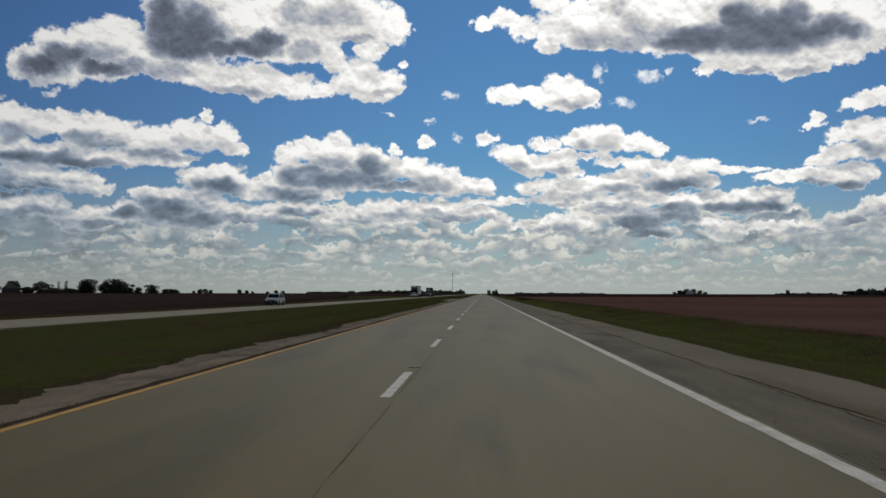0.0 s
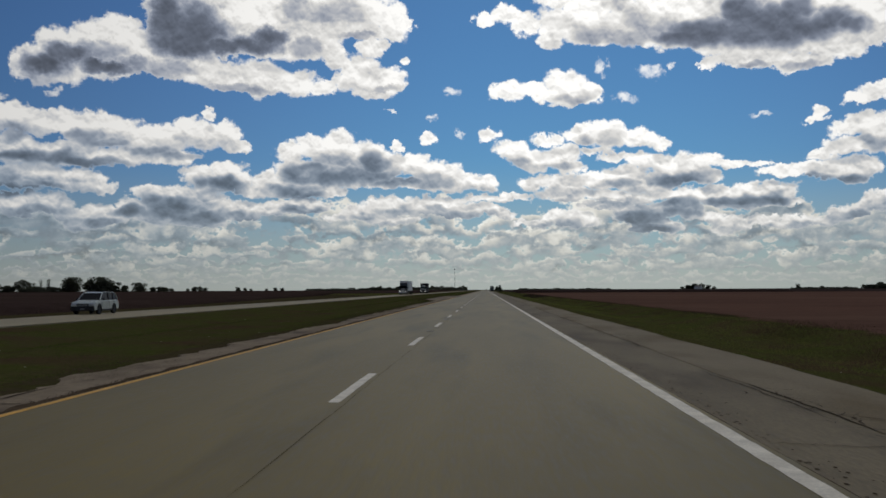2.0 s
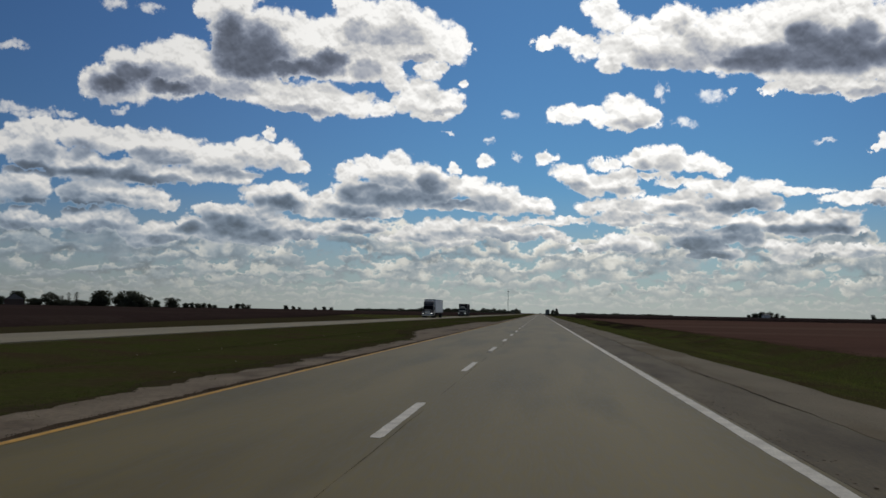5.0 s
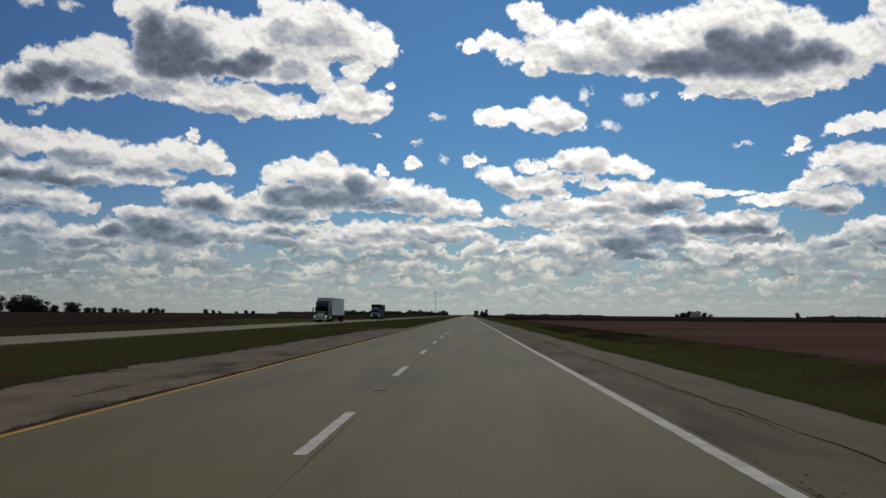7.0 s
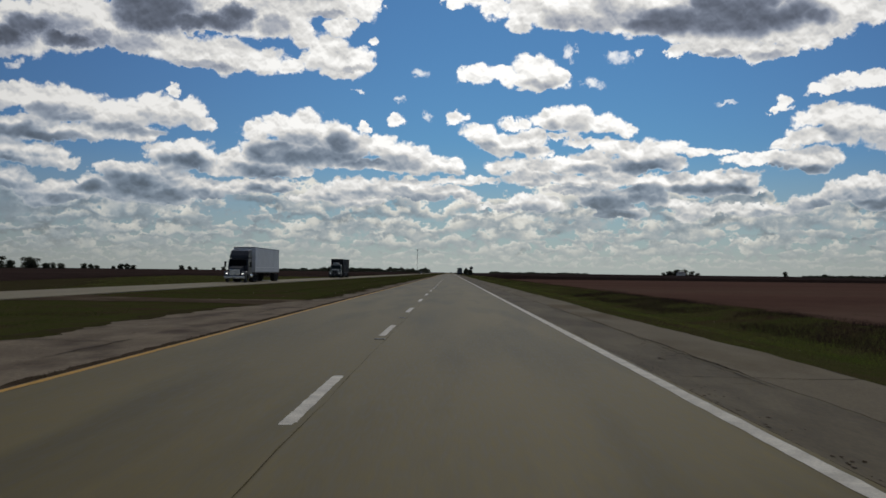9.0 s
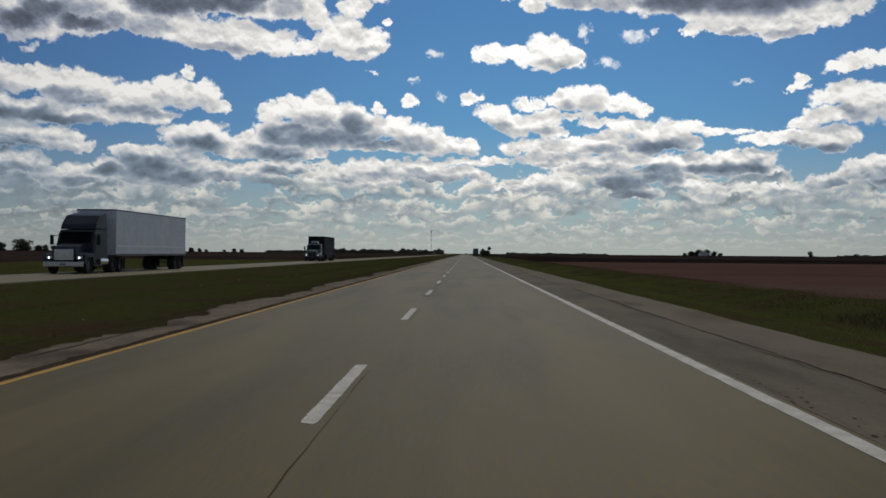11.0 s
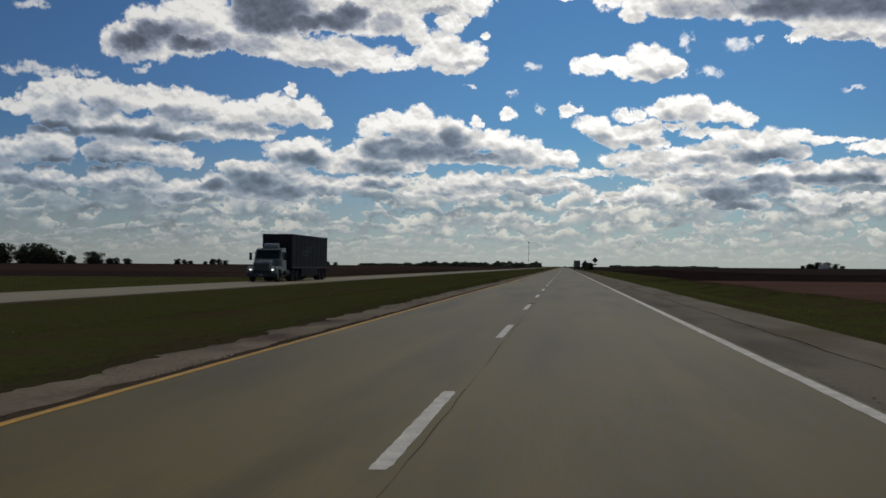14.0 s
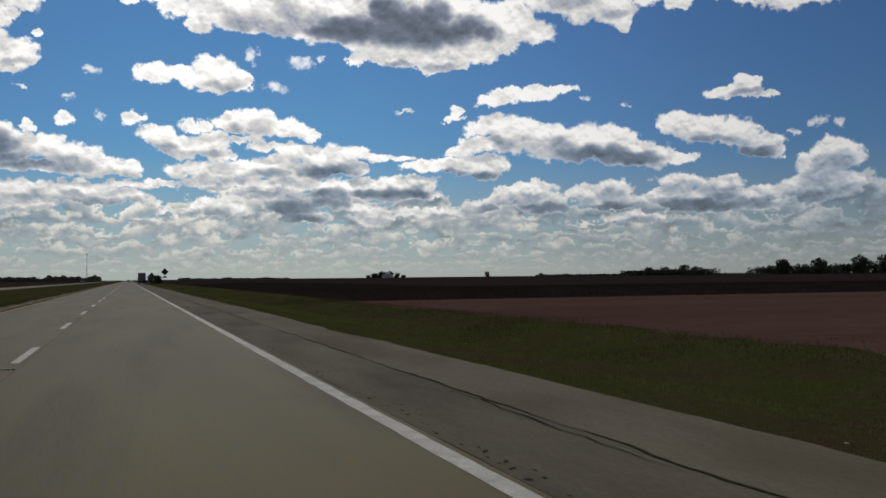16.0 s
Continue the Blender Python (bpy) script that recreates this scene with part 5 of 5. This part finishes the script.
def woods(name, a, b, n, height, label, seed, deep=18.0):
    """A far strip of wood: many leaf clumps with an uneven top."""
    rnd = random.Random(seed)
    verts, faces = [], []
    for i in range(n):
        t = rnd.random()
        hh = height * (0.65 + 0.5 * (noise.noise(Vector((t * 14, seed, 0))) + 0.5 * noise.noise(Vector((t * 40, seed, 3)))))
        base = Vector((a[0] + (b[0] - a[0]) * t, a[1] + (b[1] - a[1]) * t + rnd.uniform(-deep, deep), 0))
        p = base + Vector((0, 0, max(0.3, hh) * (rnd.random() ** 0.7)))
        u = Vector((rnd.gauss(0, 1), rnd.gauss(0, 1), rnd.gauss(0, 1))).normalized()
        v = u.orthogonal().normalized()
        s = rnd.uniform(0.5, 1.3)
        k = len(verts)
        verts += [p + u * s, p + v * s, p - u * s, p - v * s]
        faces.append((k, k + 1, k + 2, k + 3))
    return tagged(raw(name, verts, faces, M_LEAF), label, "woods", kind="stuff")


woods("woods", (-26, 1480), (-190, 1640), 5000, 8.0, "dark strip of far woods left of the highway", 3)
woods("woods", (-190, 1900), (-420, 2300), 4000, 7.0, "dark strip of far woods on the horizon", 4)
woods("woods", (45, 1300), (240, 1900), 3500, 3.0, "dark strip of far woods right of the highway", 5)
woods("hedge", (-27.5, 1150), (-30, 1480), 1800, 3.5, "dark roadside scrub beside the highway", 6, 4.0)

for a, b, n, h, sd in ((29.0, 33.6, 3500, 7.0, 7), (36.3, 40.0, 3500, 9.5, 8), (40.0, 46.0, 4500, 12.0, 9), (33.6, 36.3, 900, 2.5, 10), (24.0, 29.0, 1500, 3.0, 11)):
    woods("woods", seen_at(397, 1.8, a, 930), seen_at(397, 1.8, b, 830), n, h, "dark wood edge beyond the crop field", sd)

# lattice mast
M_MAST = material("galvanised mast", (0.12, 0.125, 0.13), (0.09, 0.095, 0.10), 0.5, 1, 5, 0.0, metal=0.5)
mx, my, mh = -66.0, 2160.0, 47.0
mast = tagged(empty("radio_mast", pose(mx, my, 0)), "tall thin grey lattice radio mast with antennas", "radio mast")
corners = [(0.55 * math.cos(a), 0.55 * math.sin(a)) for a in (math.pi / 2, math.pi * 7 / 6, math.pi * 11 / 6)]
for cx, cy in corners:
    part("mast_leg", rod(B(), (cx * 1.6, cy * 1.6, -0.1), (cx * 0.8, cy * 0.8, mh), 0.11, 0.09, 6), M_MAST, mast)
bm = B()
for i in range(32):
    z0, z1 = mh * i / 32, mh * (i + 1) / 32
    k0, k1 = 1.6 - 0.8 * i / 32, 1.6 - 0.8 * (i + 1) / 32
    for j in range(3):
        p, q = corners[j], corners[(j + 1) % 3]
        rod(bm, (p[0] * k0, p[1] * k0, z0), (q[0] * k1, q[1] * k1, z1), 0.05, seg=4)
part("lattice", bm, M_MAST, mast)
for j, a in enumerate((20, 140, 260)):
    part("antenna", block(B(), 1.1 * math.cos(radians(a)) - 0.25, 1.1 * math.cos(radians(a)) + 0.25, 1.1 * math.sin(radians(a)) - 0.2, 1.1 * math.sin(radians(a)) + 0.2, mh - 2.2, mh + 0.2, 0.05), M_MAST, mast)
part("crossarm", block(B(), -1.5, 1.5, -0.15, 0.15, mh - 1.2, mh - 0.95), M_MAST, mast)

# farm buildings
M_SIDING = material("white siding", (0.60, 0.60, 0.58), (0.52, 0.52, 0.50), 0.7, 1.0, 10, 0.1)
M_ROOF = material("grey roof", (0.16, 0.155, 0.15), (0.13, 0.125, 0.12), 0.8, 1.0, 10, 0.1)
M_BARN = material("weathered barn wood", (0.09, 0.06, 0.05), (0.07, 0.05, 0.04), 0.85, 1.0, 10, 0.2)


def house(name, x, y, turn, w, d, h, roof, wall, label, category):
    t = tagged(empty(name, pose(x, y, -0.05, 0, 0, turn)), label, category)
    part("wall", block(B(), -w / 2, w / 2, -d / 2, d / 2, 0, h), wall, t)
    bm = B()
    o = 0.4
    a = [bm.verts.new((s * (w / 2 + o), yy, z)) for s in (-1, 1) for yy, z in ((-d / 2 - o, h - 0.1), (0, h + roof), (d / 2 + o, h - 0.1))]
    for f in ((0, 3, 4, 1), (1, 4, 5, 2), (0, 1, 2), (3, 5, 4), (0, 2, 5, 3)):
        bm.faces.new([a[i] for i in f])
    bmesh.ops.recalc_face_normals(bm, faces=bm.faces[:])
    part("roof", bm, M_ROOF, t)
    for k in (-0.3, 0.0, 0.3):
        wdw = part("window", block(B(), w * k - 0.5, w * k + 0.5, -d / 2 - 0.05, -d / 2 + 0.02, h * 0.45, h * 0.8), wall, t)
        part("pane", block(B(), w * k - 0.42, w * k + 0.42, -d / 2 - 0.06, -d / 2 - 0.05, h * 0.48, h * 0.77), M_GLASS, wdw)


x, y = seen_at(0, 1.3, 12.05, 2120)
house("farmhouse", x, y, 10, 14, 9, 5.0, 3.0, M_SIDING, "small white farmhouse among far trees", "house")
x, y = -489.2, 981.0
house("barn", x, y, -61, 13, 17, 6.0, 5.0, M_BARN, "weathered barn with a pale roof by the trees", "barn")

# ---- grass and crop blades ----


def blades(name, areas, per_m2, height, width, mat, label, seed, base=ground_z, lean=0.35, keep=None):
    """Thin blades in tufts over boxes (x0, x1, y0, y1); one object."""
    rng = np.random.default_rng(seed)
    vs, count = [], 0
    for x0, x1, y0, y1 in areas:
        n = int((x1 - x0) * (y1 - y0) * per_m2)
        x, y = rng.uniform(x0, x1, n), rng.uniform(y0, y1, n)
        if keep is not None:
            k = keep(x, y)
            x, y = x[k], y[k]
            n = len(x)
        patch = 0.8 + 0.2 * np.sin(x * 0.9 + 2 * np.sin(y * 0.17)) * np.sin(y * 0.23 + np.sin(x * 0.7))
        h = height * patch * rng.uniform(0.5, 1.25, n)
        z = base(x, y)
        a = rng.uniform(0, 2 * np.pi, n)
        dx, dy = np.cos(a) * width, np.sin(a) * width
        lx, ly = rng.normal(0, lean, n) * h, rng.normal(0, lean, n) * h
        tri = np.stack([np.stack([x - dx, y - dy, z], -1), np.stack([x + dx, y + dy, z], -1), np.stack([x + lx, y + ly, z + h], -1)], 1)
        vs.append(tri.reshape(-1, 3))
    v = np.concatenate(vs).astype(np.float32)
    n = len(v) // 3
    me = bpy.data.meshes.new(name)
    me.vertices.add(3 * n)
    me.vertices.foreach_set("co", v.ravel())
    me.loops.add(3 * n)
    me.loops.foreach_set("vertex_index", np.arange(3 * n, dtype=np.int32))
    me.polygons.add(n)
    me.polygons.foreach_set("loop_start", np.arange(0, 3 * n, 3, dtype=np.int32))
    me.update(calc_edges=True)
    me.materials.append(mat)
    return tagged(new(name, me), label, "grass" if "grass" in name else "crop", kind="stuff")


ZX = np.array([zs.get(q, -0.05) for q in xs])


def turf_z(x, y):
    z = np.interp(x, xs, ZX)
    return np.where((x > -17) & (x < -5) & (y > 252) & (y < 284), -0.05, z) - 0.02


def median_keep(x, y):
    edge = -5.15 - 2.35 * np.clip((y - 174) / 14, 0, 1) * np.clip((274 - y) / 16, 0, 1)
    cross = np.abs(y - (268 - 0.25 * (x + 11))) < 2.4 + 1.8 * (np.abs(x + 11) / 6) ** 2
    return (x < edge + 0.3 * np.sin(y * 0.31 + 2 * np.sin(y * 0.083)) + 0.15 * np.sin(y * 2.7)) & ~cross


blades("verge_grass", [(7.15, 9.6, 0, 470)], 200, 0.065, 0.006, M_BLADE, "rough dark green grass on the verge beside the shoulder", 1, turf_z)
blades("verge_grass", [(9.6, 14.3, 0, 470)], 95, 0.085, 0.008, M_BLADE, "rough dark green grass on the ditch bank", 7, turf_z)
blades("median_grass", [(-9.0, -4.3, 5, 480)], 130, 0.05, 0.007, M_MEDIAN, "mown dark green grass of the median", 2, turf_z, keep=median_keep)
blades("median_grass", [(-17.1, -9.0, 20, 520)], 50, 0.06, 0.012, M_MEDIAN, "mown dark green grass on the far side of the median", 3, turf_z, keep=median_keep)
FRONT_Y, FRONT_X = [-300, 130, 180, 240, 300, 345, 392, 442, 450, 4900], [-27, -27, -31, -37, -41, -48, -54, -60, -28, -28]


def front(y):
    return np.interp(y, FRONT_Y, FRONT_X)


blades("stubble", [(-50, -24.4, 30, 330)], 12, 0.08, 0.012, M_DEADBLADE, "short dead stubble beyond the opposite carriageway", 4, turf_z, keep=lambda x, y: (x > front(y)) & (x < -24.6 - 0.3 * (y - 288)))
blades("far_verge_grass", [(-62, -24.4, 270, 470)], 22, 0.09, 0.02, M_BLADE, "green grass beyond the opposite carriageway", 8, turf_z, keep=lambda x, y: (x > front(y)) & (x > -24.6 - 0.3 * (y - 284)))
blades("crop_plants", [(-70, -26, 40, 620)], 30, 0.11, 0.016, M_CROP_PLANT, "standing dry crop plants", 5, lambda x, y: np.clip((front(y) - x) / 3.5 * 0.5, 0, 0.48) - 0.05, keep=lambda x, y: (x < front(y) + 0.3) & (x > front(y) - 10))
blades("crop_plants", [(15, 130, 455, 478)], 60, 0.18, 0.018, M_CROP_PLANT, "standing dry crop plants across the field", 6, lambda x, y: np.clip((y - 455) / 8 * 0.5, 0, 0.5) - 0.05)


def edge_keep(x, y):
    b = -2.3 * np.clip((y - 176) / 14, 0, 1) * np.clip((272 - y) / 16, 0, 1)
    cross = np.abs(y - (268 - 0.25 * (x + 11))) < 2.4 + 1.8 * (np.abs(x + 11) / 6) ** 2
    return (x < b - 4.75 + 0.3 * np.sin(y * 0.4 + np.sin(y * 1.3))) & (x > b - 5.9) & ~cross


blades("dead_grass", [(-9.0, -4.4, 5, 480)], 110, 0.055, 0.006, M_DEADBLADE, "dead brown grass along the edge of the median shoulder", 31, turf_z, 0.5, edge_keep)
blades("dead_grass", [(-3.86, -3.66, 0, 480)], 160, 0.035, 0.006, M_DEADBLADE, "dead weeds in the joint beside the yellow line", 32, lambda x, y: x * 0 - 0.01, 0.6, lambda x, y: np.sin(y * 0.7 + 2 * np.sin(y * 0.21)) > -0.2)
blades("verge_grass", [(9.0, 13.8, 0, 470)], 30, 0.11, 0.009, M_BLADE, "longer green grass in the ditch", 21, turf_z, 0.5)

def clumps(x, y):
    """Weeds stand in clumps along the ditch."""
    return np.sin(x * 1.1 + 1.7 * np.sin(y * 0.11)) + np.sin(y * 0.43 + np.sin(y * 0.09) * 3) + 0.5 * np.sin(y * 1.7 + x) > 1.25


blades("weed_grass", [(10.8, 14.6, 0, 470)], 110, 0.15, 0.005, M_DEADBLADE, "tall dark brown weeds in clumps along the ditch", 51, turf_z, 0.55, clumps)
blades("weed_grass", [(10.2, 13.6, 0, 470)], 110, 0.15, 0.005, M_BLADE, "tall green weeds in clumps along the ditch", 52, turf_z, 0.55, lambda x, y: clumps(x + 1.1, y + 3))
blades("dead_grass", [(13.0, 18.5, 0, 456)], 26, 0.09, 0.010, M_DEADBLADE, "dry weeds thinning out into the harvested field", 53, turf_z, 0.5, lambda x, y: np.sin(x * 1.9 + y * 0.17) + np.sin(y * 0.37) > (x - 14.5) * 0.6)
blades("verge_grass", [(13.2, 16.5, 0, 456)], 30, 0.08, 0.009, M_BLADE, "green grass patches creeping into the harvested field", 54, turf_z, 0.5, lambda x, y: np.sin(x * 1.3 + y * 0.13 + 2) + np.sin(y * 0.29) > (x - 13.6) * 0.9)
blades("weed_grass", [(11.0, 14.2, 238, 300)], 120, 0.30, 0.006, M_CROP_PLANT, "dense dark dead weeds standing in the ditch", 55, turf_z, 0.4, lambda x, y: np.sin(x * 1.7 + y * 0.4) + np.sin(y * 0.9 + x) + np.sin(y * 0.21) > -0.4)
def side_z(x, y):
    return np.clip((x - 15) / 12, 0, 1) * 0.5 * np.clip((y - 455) / 19, 0, 1) - 0.06


blades("crop_plants", [(15, 30, 455, 640)], 40, 0.22, 0.014, M_CROP_PLANT, "standing dry crop plants beside the verge", 56, side_z)
blades("verge_grass", [(7.4, 15.5, 470, 640)], 26, 0.12, 0.014, M_BLADE, "rough green grass of the verge farther on", 57, turf_z, 0.5)
blades("dead_grass", [(8.5, 17.5, 440, 640)], 16, 0.16, 0.014, M_DEADBLADE, "dry brown weeds of the verge farther on", 58, turf_z, 0.5, clumps)
blades("median_grass", [(-6.0, -4.2, 5, 480)], 70, 0.05, 0.006, M_MEDIAN, "grass creeping over the edge of the median shoulder", 59, lambda x, y: x * 0 - 0.03, 0.6, lambda x, y: (np.sin(x * 3.1 + y * 0.9) + np.sin(y * 2.3 + 2 * np.sin(y * 0.31)) + np.sin(y * 0.6) > (x + 5.0) * 2.2) & ((y < 172) | (y > 276)))
rnd = random.Random(77)
verts, faces = [], []
for i in range(420):
    x, y = rnd.choice((rnd.uniform(7.6, 13.5), rnd.uniform(-11, -5.5))), rnd.uniform(20, 470)
    z = ground_z(x, y) + rnd.uniform(0.05, 0.12)
    s, k = rnd.uniform(0.012, 0.03), len(verts)
    verts += [(x - s, y, z), (x, y - s, z + 0.006), (x + s, y, z), (x, y + s, z + 0.006)]
    faces.append((k, k + 1, k + 2, k + 3))
tagged(raw("wildflowers", verts, faces, M_WHITE), "tiny white flowers scattered in the roadside grass", "flowers", kind="stuff")
blades("dead_grass", [(7.1, 8.9, 0, 470)], 70, 0.06, 0.006, M_DEADBLADE, "dead brown grass along the asphalt shoulder", 33, turf_z, 0.5, lambda x, y: np.sin(x * 2 + y * 0.35) + np.sin(y * 0.13) + 2.4 - (x - 7.1) * 1.9 > 0)
blades("dead_grass", [(11.6, 15.2, 0, 470)], 60, 0.10, 0.008, M_DEADBLADE, "dry brown weeds between the ditch and the field", 34, turf_z, 0.45, lambda x, y: np.sin(x * 1.3 + y * 0.21) * 0.7 + np.sin(y * 0.09) * 0.5 + (x - 13.0) * 1.1 > -0.3)
blades("verge_grass", [(9.2, 11.8, 0, 470)], 60, 0.10, 0.008, M_FRESH, "brighter green grass in the ditch bottom", 35, turf_z, 0.45, lambda x, y: np.sin(x * 1.9 + y * 0.13) + np.sin(y * 0.31) * 0.6 > 0.1)
